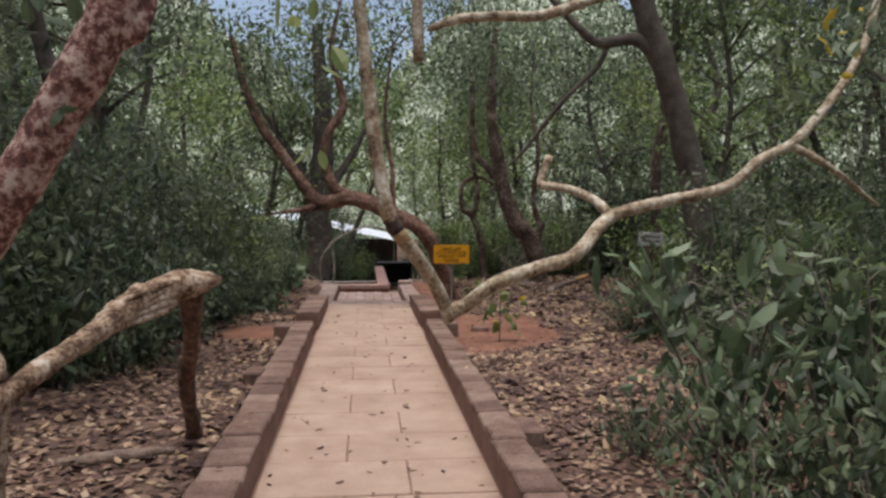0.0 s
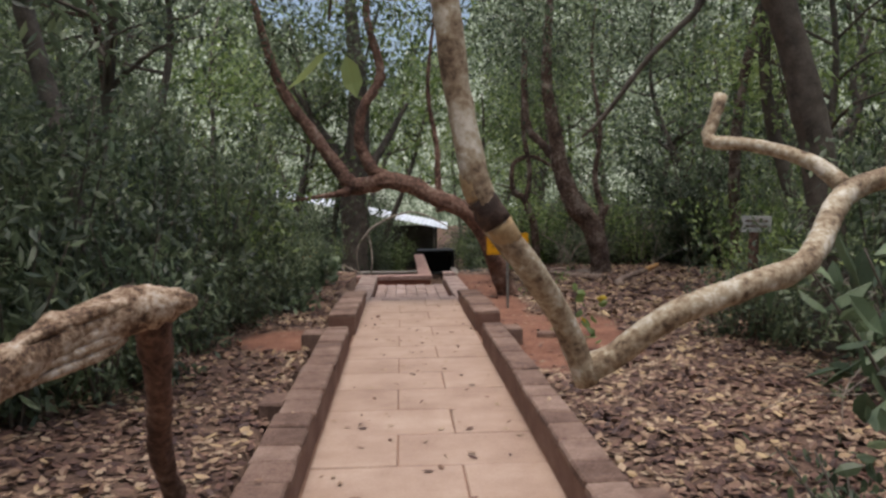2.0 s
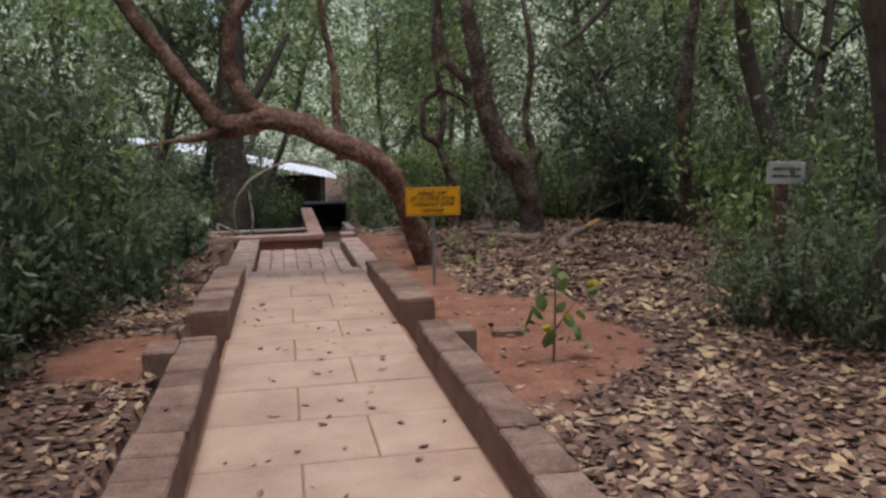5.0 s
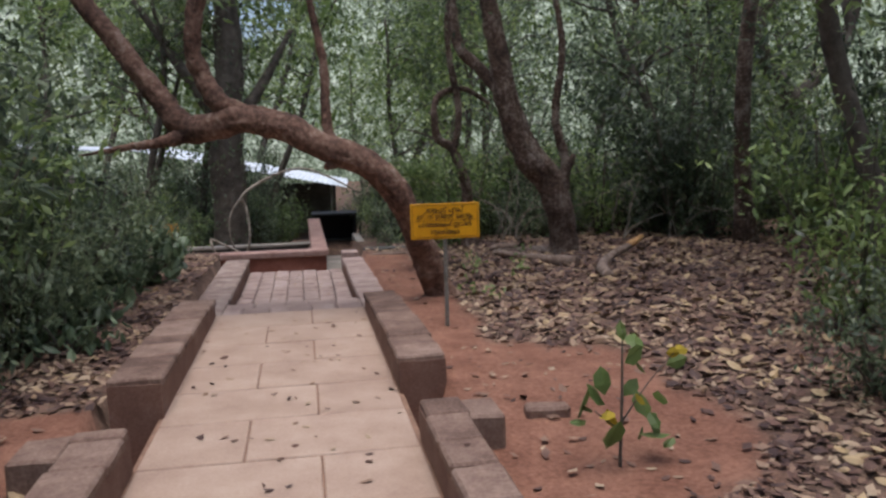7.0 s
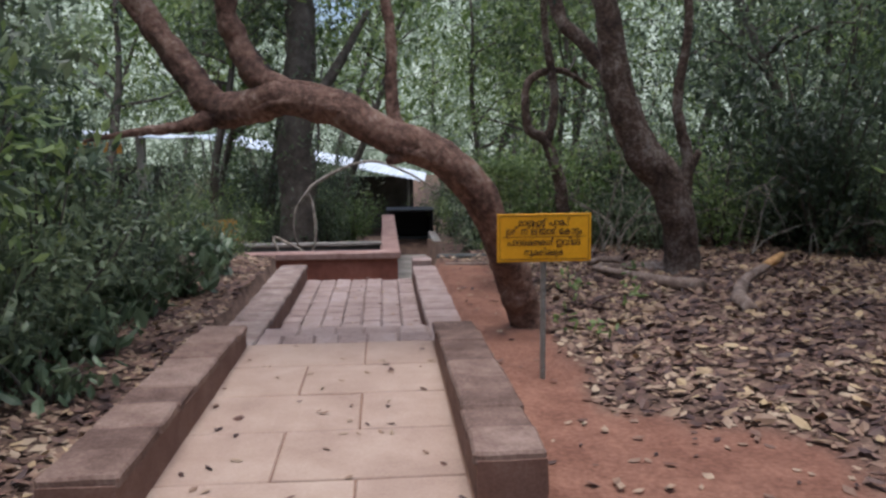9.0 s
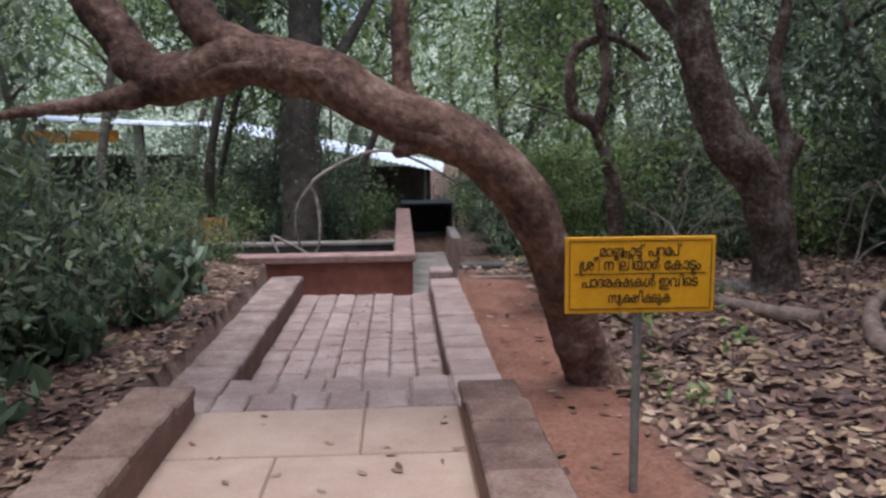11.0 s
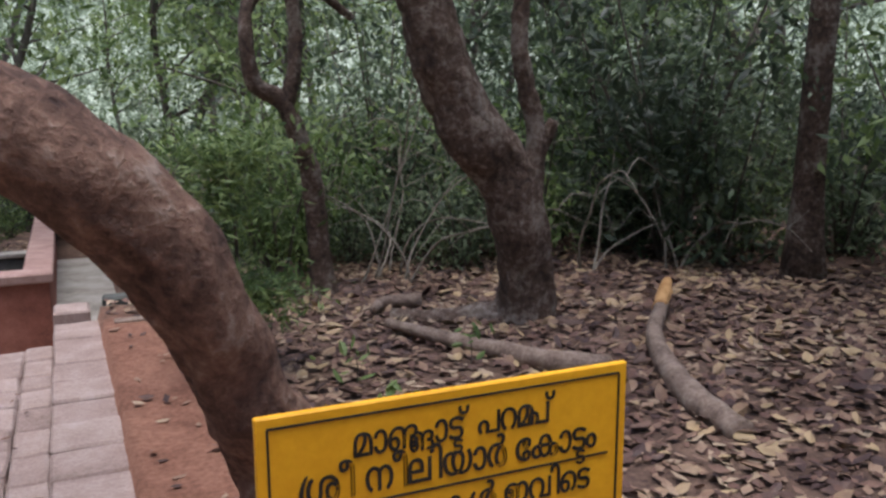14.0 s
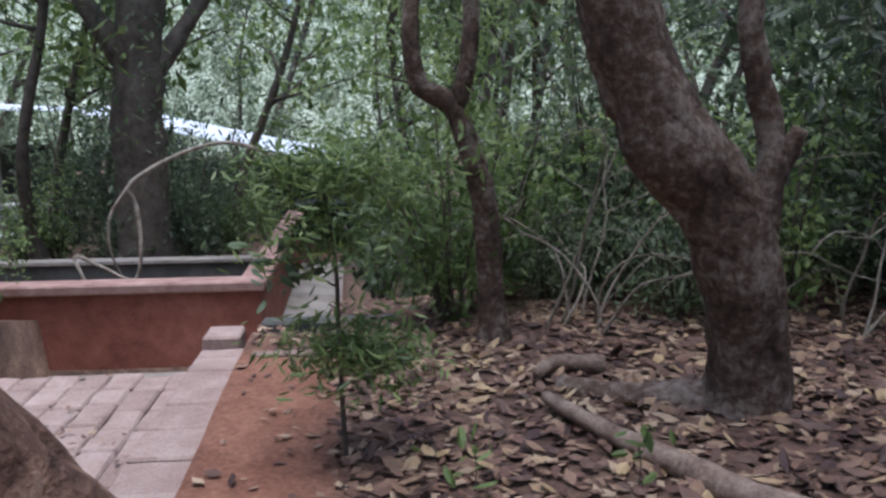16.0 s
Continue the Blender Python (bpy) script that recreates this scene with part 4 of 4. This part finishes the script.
    ob = tagged(new("dry_stem", limbs("dry_stem", lines, TWIG, 5, 0.1, 0.1, k)), "bare dry grey stems arching in the thicket", "twig", "dry stems in the thicket")
    ob.location = (x, y, ground_height(x, y))


# ---- broad-leaved plants near the path ----
def broad_plant(name, label, at, height, width, count, size, seed, mat=LEAF_BROAD, droop=0.75):
    r = np.random.default_rng(seed)
    root = thing(name, label, "shrub", at=at)
    narrow = 0.3 if size > 0.165 and height > 0.9 and at[0] < 0 else 0.5
    stems, c = [], []
    for k in range(9):
        a, d, h = r.uniform(0, 2 * math.pi), width * 0.5 * r.uniform(0.3, 1), height * r.uniform(0.5, 1)
        x, y = d * math.cos(a), d * math.sin(a)
        stems.append([(0.1 * x, 0.1 * y, -0.1, 0.014), (0.5 * x, 0.5 * y, h * 0.55, 0.009), (x, y, h, 0.004)])
        for i in range(count // 9):
            u = r.uniform(0.12, 1.05)
            c.append((x * u + r.normal(0, 0.11), y * u + r.normal(0, 0.11), max(0.04, h * u + r.normal(0, 0.05))))
    part("stem", limbs("stem", stems, BARK_DARK, 6, 0.12, 0.1, seed), root)
    part("foliage", leaves("foliage", c, size, mat, r, droop, narrow, True), root)
    return root


for k, (x, y, h, w, n, s) in enumerate([(2.35, 4.9, 1.3, 1.5, 260, 0.21), (1.95, 4.0, 0.75, 1.1, 380, 0.11), (2.3, 3.6, 0.95, 1.2, 420, 0.12), (3.0, 4.4, 1.5, 1.5, 420, 0.15),
                                        (2.9, 3.2, 1.2, 1.4, 380, 0.13), (1.75, 4.75, 0.42, 0.9, 320, 0.07), (2.1, 3.0, 0.6, 1.2, 360, 0.10), (3.6, 5.6, 1.9, 1.6, 480, 0.15), (3.6, 3.6, 2.3, 1.6, 520, 0.15), (1.7, 3.3, 0.4, 0.8, 260, 0.08)]):
    tagged(broad_plant("broadleaf_shrub", "broad-leaved green shrub growing beside the path", (x, y, ground_height(x, y)), h, w, int(n * (0.65 if k in (0, 3, 7, 8) else 0.9)), s * (1.0 if k in (0, 3, 7, 8) else 0.75), 60 + k, LEAF_BROAD if k in (0, 3) else LEAF), group="broadleaf shrubs by the path")
for k, (x, y, h, w, n, s) in enumerate([(-1.75, 14.6, 0.45, 0.8, 160, 0.16), (-1.55, 12.2, 0.3, 0.6, 110, 0.11), (-1.5, 16.6, 0.55, 0.7, 130, 0.16), (1.95, 19.2, 0.9, 0.9, 170, 0.14), (-2.3, 10.0, 0.8, 1.0, 240, 0.12), (-2.2, 8.2, 0.6, 1.0, 240, 0.10), (-1.7, 13.4, 0.4, 0.8, 120, 0.16), (-2.1, 12.9, 0.6, 0.9, 160, 0.17), (-1.6, 15.5, 0.45, 0.7, 110, 0.17), (-2.0, 16.4, 0.6, 0.9, 150, 0.15)]):
    tagged(broad_plant("ground_plant", "low leafy green plant on the litter", (x, y, ground_height(x, y)), h, w, n, s, 90 + k), group="low plants on the forest floor")

for k, (x, y, h, w, n, s) in enumerate([(-2.35, 8.6, 1.5, 1.2, 330, 0.18), (-2.2, 10.6, 1.7, 1.2, 330, 0.18), (-2.1, 12.4, 1.4, 1.1, 300, 0.18), (-2.4, 14.2, 1.9, 1.2, 330, 0.19), (-2.6, 6.9, 1.3, 1.2, 300, 0.17), (-3.0, 16.2, 2.2, 1.4, 360, 0.2), (-3.2, 11.4, 2.6, 1.5, 400, 0.2)]):
    tagged(broad_plant("longleaf_shrub", "tall shrub with long drooping green leaves by the path", (x, y, ground_height(x, y)), h, w, n, s, 140 + k, LEAF if k % 3 else LEAF_BROAD), group="longleaf shrubs by the path")


def leaf_parts(root, centres, size, mat, seed, droop, narrow):
    r = np.random.default_rng(seed)
    for p in centres:
        part("leaf", leaves("leaf", [p], size, mat, r, droop, narrow, True), root)


# sapling in the red earth, with yellowing leaves
sap = thing("sapling", "small sapling with green and yellow leaves in red earth", "sapling", at=(1.6, 9.4, 0.02))
part("stem", limbs("stem", [[(0, 0, -0.05, 0.009), (0.01, 0, 0.3, 0.007), (0.02, 0.02, 0.62, 0.004)], [(0.01, 0, 0.2, 0.005), (0.14, 0.02, 0.36, 0.003), (0.27, 0.02, 0.5, 0.002)], [(0.01, 0, 0.15, 0.005), (-0.12, 0, 0.26, 0.002)]], BARK_DARK, 6, 0.05, 0.1), sap)
sr = np.random.default_rng(5)
leaf_parts(sap, np.array([(0.02, 0.02, 0.62), (-0.15, 0.02, 0.27), (-0.2, 0, 0.22), (0.17, 0, 0.13), (0.12, 0.05, 0.12), (0.24, 0, 0.08), (0.2, 0.05, 0.16), (0.1, 0, 0.45), (0.05, 0, 0.36), (-0.08, 0, 0.4), (0.3, 0.05, 0.45), (0.16, -0.02, 0.2), (-0.1, 0.03, 0.33), (-0.18, 0.0, 0.3), (0.05, -0.03, 0.52), (0.08, 0.02, 0.57), (0.2, 0.0, 0.3), (0.13, 0.04, 0.26), (-0.05, -0.04, 0.16)]), 0.12, LEAF_LIGHT, 5, 0.7, 0.75)
leaf_parts(sap, np.array([(0.27, 0.02, 0.5), (0.1, 0.0, 0.3), (-0.06, 0, 0.24), (-0.02, 0.05, 0.2), (0.3, 0, 0.52)]), 0.09, LEAF_YELLOW, 6, 0.7, 0.7)

# feathery sapling by the lower kerb
fern = thing("feathery_sapling", "slender sapling with feathery tiers of fine leaves", "sapling", at=(1.68, 15.6, 0.0))
part("stem", limbs("stem", [[(0, 0, -0.05, 0.012), (-0.02, 0, 0.5, 0.010), (-0.03, 0, 0.9, 0.008), (-0.10, 0, 1.3, 0.004)], [(-0.03, 0, 0.75, 0.005), (-0.2, 0, 0.85, 0.002)], [(-0.04, 0, 1.0, 0.005), (-0.25, 0.05, 1.02, 0.002)]], BARK_DARK, 6, 0.08, 0.1), fern)
fr = np.random.default_rng(8)
fc = np.vstack([fr.normal(0, 1, (620, 3)) * (0.14, 0.13, 0.065) + p for p in ((0.02, 0, 0.52), (0.08, 0, 0.45), (-0.1, 0, 0.95), (-0.12, 0, 1.2), (-0.0, 0.0, 1.22))])
part("foliage", leaves("foliage", fc, 0.07, LEAF_LIGHT, fr, 0.3, 0.22), fern)
part("foliage", leaves("foliage", fr.normal(0, 1, (26, 3)) * (0.1, 0.1, 0.07) + np.array((-0.2, 0, 0.82)), 0.09, LEAF_BROAD, fr, 0.5, 0.5, True), fern)
seed_spots = random.Random(77)
for k, (x, y) in enumerate([(2.05, 14.5), (2.15, 15.2), (1.75, 13.6), (2.35, 13.9), (1.9, 13.2), (2.7, 15.0), (2.0, 16.4)]):
    r = np.random.default_rng(300 + k)
    sd = thing("seedling", "tiny green seedling among fallen leaves", "seedling", "seedlings in the litter", at=(x, y, ground_height(x, y)))
    h = seed_spots.uniform(0.12, 0.22)
    part("stem", limbs("stem", [[(0, 0, -0.03, 0.004), (0.01, 0, h * 0.6, 0.003), (0.0, 0.01, h, 0.002)]], BARK_DARK, 5, 0.04, 0.1), sd)
    leaf_parts(sd, r.normal(0, 1, (11, 3)) * (0.06, 0.06, 0.045) + np.array((0, 0, h)), 0.08, LEAF_LIGHT, k, 0.5, 0.45)

# leaves hanging in front of the path from the branch
spray = thing("hanging_leaf_spray", "bright green leaves hanging from a thin twig", "leaves", at=(-0.30, 3.3, 2.09))
part("twig", limbs("twig", [[(0.2, 0, 1.2, 0.006), (0.15, 0, 0.4, 0.004), (0.09, 0, -0.20, 0.002)], [(0.18, 0, 0.6, 0.004), (0.02, 0, 0.32, 0.002)]], BARK_DARK, 5, 0.08, 0.1), spray)
leaf_parts(spray, [(0.05, 0, -0.30), (0.13, 0, -0.31), (0.02, 0, 0.25), (-0.05, 0, 0.28), (0.1, 0.02, 0.30), (0.17, 0, 0.05), (0.2, 0, 0.1)], 0.12, LEAF_LIGHT, 3, 1.2, 0.5)
yl = thing("yellowing_spray", "yellowing leaves hanging at the end of a bough", "leaves", at=(2.45, 3.9, 2.5))
part("twig", limbs("twig", [[(0.5, 0, 0.8, 0.008), (0.3, 0, 0.2, 0.006), (0.05, 0, -0.05, 0.003)]], BARK_DARK, 5, 0.08, 0.1), yl)
leaf_parts(yl, np.random.default_rng(6).normal(0, 1, (9, 3)) * (0.12, 0.1, 0.08), 0.10, LEAF_YELLOW, 6, 0.9, 0.5)
part("foliage", leaves("foliage", np.random.default_rng(7).normal(0, 1, (60, 3)) * (0.3, 0.3, 0.25) + np.array((0.2, 0, 0.1)), 0.11, LEAF_BROAD, np.random.default_rng(7), 0.9, 0.42, True), yl)

# ---- the yellow sign ----
sign = thing("sign", "yellow board with black Malayalam lettering on a pipe post", "sign", at=(1.355, 12.44, 0))
turn = pose(0, 0, 0, 0, 0, -1.5)
part("board", block("board", (0.565, 0.012, 0.29), YELLOW, 0.002), sign, turn @ pose(0, 0, 0.75))
v, q = [], []
tube([(0, 0.02, -0.25, 0.017), (0, 0.02, 0.4, 0.017), (0, 0.02, 0.98, 0.017)], 12, 0.3, 0.0, 0, v, q)
part("post", mesh_of("post", v, q, STEEL, True), sign)
for (w, h, x, z) in ((0.535, 0.003, 0, 1.0235), (0.535, 0.003, 0, 0.765), (0.003, 0.26, -0.267, 0.764), (0.003, 0.26, 0.267, 0.764), (0.50, 0.003, 0, 0.899)):
    part("painted_line", block("painted_line", (w, 0.002, h), BLACKPAINT, 0), sign, turn @ pose(x, -0.0072, z))


def glyph(body):
    cu = bpy.data.curves.new("lettering", "FONT")
    cu.body, cu.size, cu.extrude, cu.offset = body, 1.0, 0.013, 0.0
    ob = new("lettering", cu)
    bpy.context.view_layer.update()
    me = bpy.data.meshes.new_from_object(ob.evaluated_get(bpy.context.evaluated_depsgraph_get()))
    bpy.data.objects.remove(ob)
    return me


def lettering(signs, x, z, size, width):
    """Signs: letter, its scale, its drop, and the step back before it as a share of its width."""
    bm, pen = bmesh.new(), 0.0
    for body, k, drop, back in signs:
        if body == " ":
            pen += 0.3
            continue
        me = glyph(body)
        xs = [p.co.x for p in me.vertices]
        lo, w = min(xs), (max(xs) - min(xs)) * k
        pen -= back * w
        for p in me.vertices:
            p.co = Vector(((p.co.x - lo) * k + pen, p.co.y * k - drop, p.co.z))
        for shift in (0.012, 0.012, 0.012):
            bm.from_mesh(me)
            for p in me.vertices:
                p.co += Vector((shift, 0.006, 0.003))
        bpy.data.meshes.remove(me)
        pen += w + 0.05
    k = width / pen
    for p in bm.verts:
        p.co = Vector(((p.co.x - pen / 2) * k, p.co.y * size, p.co.z * size))
    me = bpy.data.meshes.new("lettering")
    bm.to_mesh(me)
    bm.free()
    me.materials.append(BLACKPAINT)
    part("lettering", me, sign, turn @ pose(x, -0.0075, z, 90))


def plain(text):
    return [(c, 1.0, 0.0, 0.0) for c in text]


TTA = [("ട", 1.0, 0.0, 0.0), ("ട", 0.62, 0.36, 1.25)]
lettering(plain("മാ") + [("ങ", 1, 0, 0), ("ങ", 0.85, 0.12, 0.4)] + plain("ാ") + TTA + [("്", 1, 0, 0.5)] + plain(" പറ") + [("മ", 1, 0, 0), ("പ", 1, 0, 0.3), ("്", 1, 0, 0.5)], 0.0, 0.967, 0.058, 0.31)
lettering([("(", 1.05, 0.1, 0.0), ("ശ", 1, 0, 0.1), ("ീ", 1, 0, 0.1)] + plain(" ന") + [("ീ", 1, 0, 0.1)] + plain("ല") + [("ി", 1, 0, 0.15)] + plain("യാർ േകാ") + TTA + plain("ം"), 0.0, 0.914, 0.062, 0.46)
lettering(plain("പാദര") + [("ക", 1, 0, 0), ("ഷ", 1, 0, 0.3)] + plain("കൾ ഇവ") + [("ി", 1, 0, 0.15)] + plain("െട"), 0.0, 0.850, 0.058, 0.44)
lettering(plain("സ") + [("ു", 1, 0, 0.6), ("ക", 1, 0, 0), ("ഷ", 1, 0, 0.3), ("ി", 1, 0, 0.15), ("ക", 1, 0, 0), ("ക", 1, 0, 0.4), ("ു", 1, 0, 0.6)] + plain("ക"), 0.0, 0.790, 0.056, 0.24)

# ---- the small white notice, the far orange board ----
notice = thing("notice_board", "small weathered white notice on a rusty post", "sign", at=(3.63, 9.87, 0.03))
part("board", block("board", (0.32, 0.02, 0.17), WHITEBOARD, 0.004), notice, pose(0, 0, 1.10, 0, 2, 0))
part("post", limbs("post", [[(0, 0.05, -0.2, 0.06), (0.0, 0.05, 0.6, 0.055), (0, 0.05, 1.15, 0.05)]], BARK_RED, 8, 0.15, 0.1), notice)
for j in range(2):
    part("writing_bar", block("writing_bar", (0.24, 0.002, 0.022), BARK_GREY, 0), notice, pose(0, -0.012, 1.15 + 0.055 * j, 0, 2, 0))
far_sign = thing("far_sign", "faded orange board standing by the terrace wall", "sign", at=(-2.35, 21.3, -0.75))
part("board", block("board", (0.62, 0.02, 0.36), ORANGE, 0.004), far_sign, pose(0, 0, 0.62, 0, -3, 0))
part("post", limbs("post", [[(0, 0.03, -0.1, 0.02), (0, 0.03, 0.4, 0.02), (0, 0.03, 0.9, 0.02)]], STEEL, 8, 0.3, 0.0), far_sign)

# ---- loose block and plank ----
tagged(new("loose_block", block("loose_block", (0.24, 0.13, 0.09), LATERITE, 0.015, 0.008, 4, 2)), "loose laterite block half sunk in red earth", "block").matrix_basis = pose(1.47, 10.1, 0.0, 0, 0, -8)
tagged(new("plank", block("plank", (0.62, 0.10, 0.035), LOGWOOD, 0.006, 0.004, 2, 2)), "weathered plank lying on red earth by the kerb", "plank").matrix_basis = pose(1.42, 17.1, 0.015, 0, 0, -2)

# ---- black sheeting at the end of the passage ----
tank = thing("black_tarpaulin_shelter", "low box of black plastic sheeting closing the passage", "tarpaulin", at=(1.15, 29.8, -1.5))
part("back", block("back", (1.15, 0.05, 1.1), BLACK, 0.01, 0.01, 1, 2), tank, pose(0, 0.9, 0))
part("side", block("side", (0.05, 1.0, 1.12), BLACK, 0.01, 0.01, 2, 2), tank, pose(-0.58, 0.4, 0))
part("side", block("side", (0.05, 1.0, 1.12), BLACK, 0.01, 0.01, 3, 2), tank, pose(0.58, 0.4, 0))
part("top", block("top", (1.35, 1.1, 0.06), BLACK, 0.01, 0.015, 4, 2), tank, pose(0, 0.4, 1.1))
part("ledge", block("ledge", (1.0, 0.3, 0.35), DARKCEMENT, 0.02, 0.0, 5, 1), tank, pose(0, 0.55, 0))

# ---- sheds among the far trees ----
shed = thing("shed", "open shed with a bluish metal sheet roof among trees", "shed", at=(-2.0, 33, -1.6))


def sheet(name, a, b, back, rib=0.18):
    a, b, back = Vector(a), Vector(b), Vector(back)
    n = int((b - a).length / rib) * 2
    v, f = [], []
    for i in range(n + 1):
        p = a.lerp(b, i / n) + Vector((0, 0, 0.03 if i % 2 else 0))
        v += [p, p + back, p + Vector((0, 0, -0.02)), p + back + Vector((0, 0, -0.02))]
    for i in range(n):
        k = 4 * i
        f += [(k, k + 4, k + 5, k + 1), (k + 2, k + 3, k + 7, k + 6), (k, k + 2, k + 6, k + 4), (k + 1, k + 5, k + 7, k + 3)]
    return mesh_of(name, v, f, ROOF)


part("roof", sheet("roof", (-3.6, 0, 3.38), (3.7, 0, 1.86), (0.3, 4.5, 0.12)), shed)
for x, h in ((-3.2, 3.2), (-1.0, 2.75), (1.2, 2.3), (3.2, 1.9)):
    part("post", limbs("post", [[(x, 0.4, -0.3, 0.04), (x, 0.4, h * 0.5, 0.04), (x, 0.4, h, 0.04)]], STEEL, 8, 0.5, 0.0), shed)
# back wall coloured dark to give the dark interior under the roof
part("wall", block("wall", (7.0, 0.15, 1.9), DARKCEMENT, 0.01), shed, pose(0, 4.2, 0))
hall = thing("hall", "low grey hall with a pale roof edge and orange fascia", "building", at=(-9.5, 33, -1.6))
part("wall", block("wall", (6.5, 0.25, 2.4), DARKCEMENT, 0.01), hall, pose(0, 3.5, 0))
part("roof", sheet("roof", (-3.6, 0, 3.7), (3.2, 0, 3.3), (0.2, 4.2, 0.1)), hall)
part("fascia", block("fascia", (3.0, 0.06, 0.35), ORANGE, 0.01), hall, pose(0.4, 0.15, 2.85))
part("beam", block("beam", (6.4, 0.2, 0.25), CONCRETE, 0.02), hall, pose(0, 0.3, 1.0))
for x in (-2.8, -0.4, 2.4):
    part("pillar", block("pillar", (0.25, 0.25, 3.4), CONCRETE, 0.02), hall, pose(x, 0.4, 0))

# ---- distance ----
v, f = [], []
for i in range(577):
    a = 2 * math.pi * i / 576
    for z in (-3.0, 25.0 - 11 * math.exp(-((a - 1.62) / 0.16) ** 2) + 8 * noise.noise(Vector((9 * math.cos(a), 9 * math.sin(a), 0))) + 4 * noise.noise(Vector((70 * math.cos(a), 70 * math.sin(a), 3)))):
        v.append((70 * math.cos(a), 15 + 70 * math.sin(a), z))
    if i:
        k = 2 * i
        f.append((k - 2, k, k + 1, k - 1))
# pale grey-green stops paint bright haze into the far foliage
FAR = material("glowing_hazy_forest", [(0.2, (0.035, 0.045, 0.028)), (0.5, (0.17, 0.205, 0.135)), (0.8, (0.50, 0.53, 0.43))], 0.7, detail=10, bump=0, mottle=0.55, fine=4, contrast=3.2)
# the backdrop also glows, standing in for daylight behind the trees
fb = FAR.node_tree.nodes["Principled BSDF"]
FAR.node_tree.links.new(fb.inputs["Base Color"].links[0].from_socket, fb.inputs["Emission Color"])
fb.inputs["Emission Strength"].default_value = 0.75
tagged(new("backdrop", mesh_of("backdrop", v, f, FAR)), "distant wall of green forest with a painted hazy glow", "forest", kind="structure")

# ---- fallen leaves ----
lr = np.random.default_rng(17)


def litter(name, label, count, x0, x1, y0, y1, size, keep):
    c, n = [], 0
    while len(c) < count and n < count * 12:
        n += 1
        x, y = lr.uniform(x0, x1), lr.uniform(y0, y1)
        if keep(x, y):
            c.append((x, y, ground_height(x, y) + lr.uniform(0.008, 0.03)))
    me = leaves(name, c, size, LITTER, lr, 0.0, 0.55, False, 0.55)
    tagged(new(name, me), label, "leaf litter", kind="stuff")


def broad_litter(name, label, count, x0, x1, y0, y1, size):
    c = []
    while len(c) < count:
        x, y = lr.uniform(x0, x1), lr.uniform(y0, y1)
        if soil_amount(x, y) < 0.35 + 0.2 * lr.uniform():
            c.append((x, y, ground_height(x, y) + lr.uniform(0.02, 0.045)))
    tagged(new(name, leaves(name, c, size, LITTER_PALE, lr, 0.0, 0.55, True, 0.3)), label, "leaf litter", kind="stuff")


def bare(x, y):
    return lr.uniform() < 0.97 * soil_amount(x, y)


litter("leaf_litter", "dry brown fallen leaves covering the clearing", 40000, 0.98, 9.0, -1.0, 19.5, 0.075,
       lambda x, y: x > 1.08 and not bare(x, y) and lr.uniform() < (1 - rise(4.5, 9.0, x)) * (1 - 0.9 * rise(2.6, -1.0, y)) * (1 - rise(17.5, 19.5, y)))
litter("leaf_litter_left", "dry brown fallen leaves beside the path", 24000, -6.5, -0.9, -1.0, 19.0, 0.075,
       lambda x, y: x < -0.95 and not bare(x, y) and lr.uniform() < (1 - rise(-2.6, -6.5, x)) * (1 - 0.9 * rise(2.6, -1.0, y)) * (1 - rise(17.0, 19.0, y)))
litter("leaf_litter_far", "dry fallen leaves under the far trees", 9000, 4.5, 13.0, 6.0, 24.0, 0.09, lambda x, y: lr.uniform() < (1 - rise(8.5, 13.0, x)) * rise(6, 10, y) * (1 - rise(20, 24, y)))
litter("leaf_litter_bed", "dry fallen leaves in the terrace bed", 3500, -5.0, 0.3, 22.2, 29.0, 0.09, lambda x, y: True)

broad_litter("broad_litter", "large curled tan and yellow dry leaves in the clearing", 3000, 1.75, 6.5, 10.5, 17.5, 0.095)
broad_litter("broad_litter_near", "large brown dry leaves by the path", 1300, 1.1, 4.0, 4.5, 10.5, 0.078)
broad_litter("broad_litter_left", "large reddish brown dry leaves beside the path", 1500, -3.0, -1.0, 4.0, 16.0, 0.078)

flat = np.array([(lr.uniform(-0.58, 0.72), lr.uniform(3.0, 13.5), 0.012) for _ in range(190)] + [(lr.uniform(-0.54, 0.72), lr.uniform(14.3, 17.5), -0.165) for _ in range(40)]
                + [(lr.choice([-0.76, 0.86]), lr.uniform(3.0, 9.8), 0.235) for _ in range(10)])
tagged(new("path_leaves", leaves("path_leaves", flat, 0.055, LITTER, lr, 0.0, 0.5, True, 0.7)), "scattered dry brown leaves on the path", "fallen leaves", kind="stuff")
earthy = []
while len(earthy) < 90:
    x, y = lr.uniform(1.1, 2.6), lr.uniform(8.4, 17.0)
    if soil_amount(x, y) > 0.6:
        earthy.append((x, y, ground_height(x, y) + 0.012))
tagged(new("earth_leaves", leaves("earth_leaves", earthy, 0.055, LITTER, lr, 0.0, 0.5, True, 0.8)), "scattered dry leaves on bare red earth", "fallen leaves", kind="stuff")
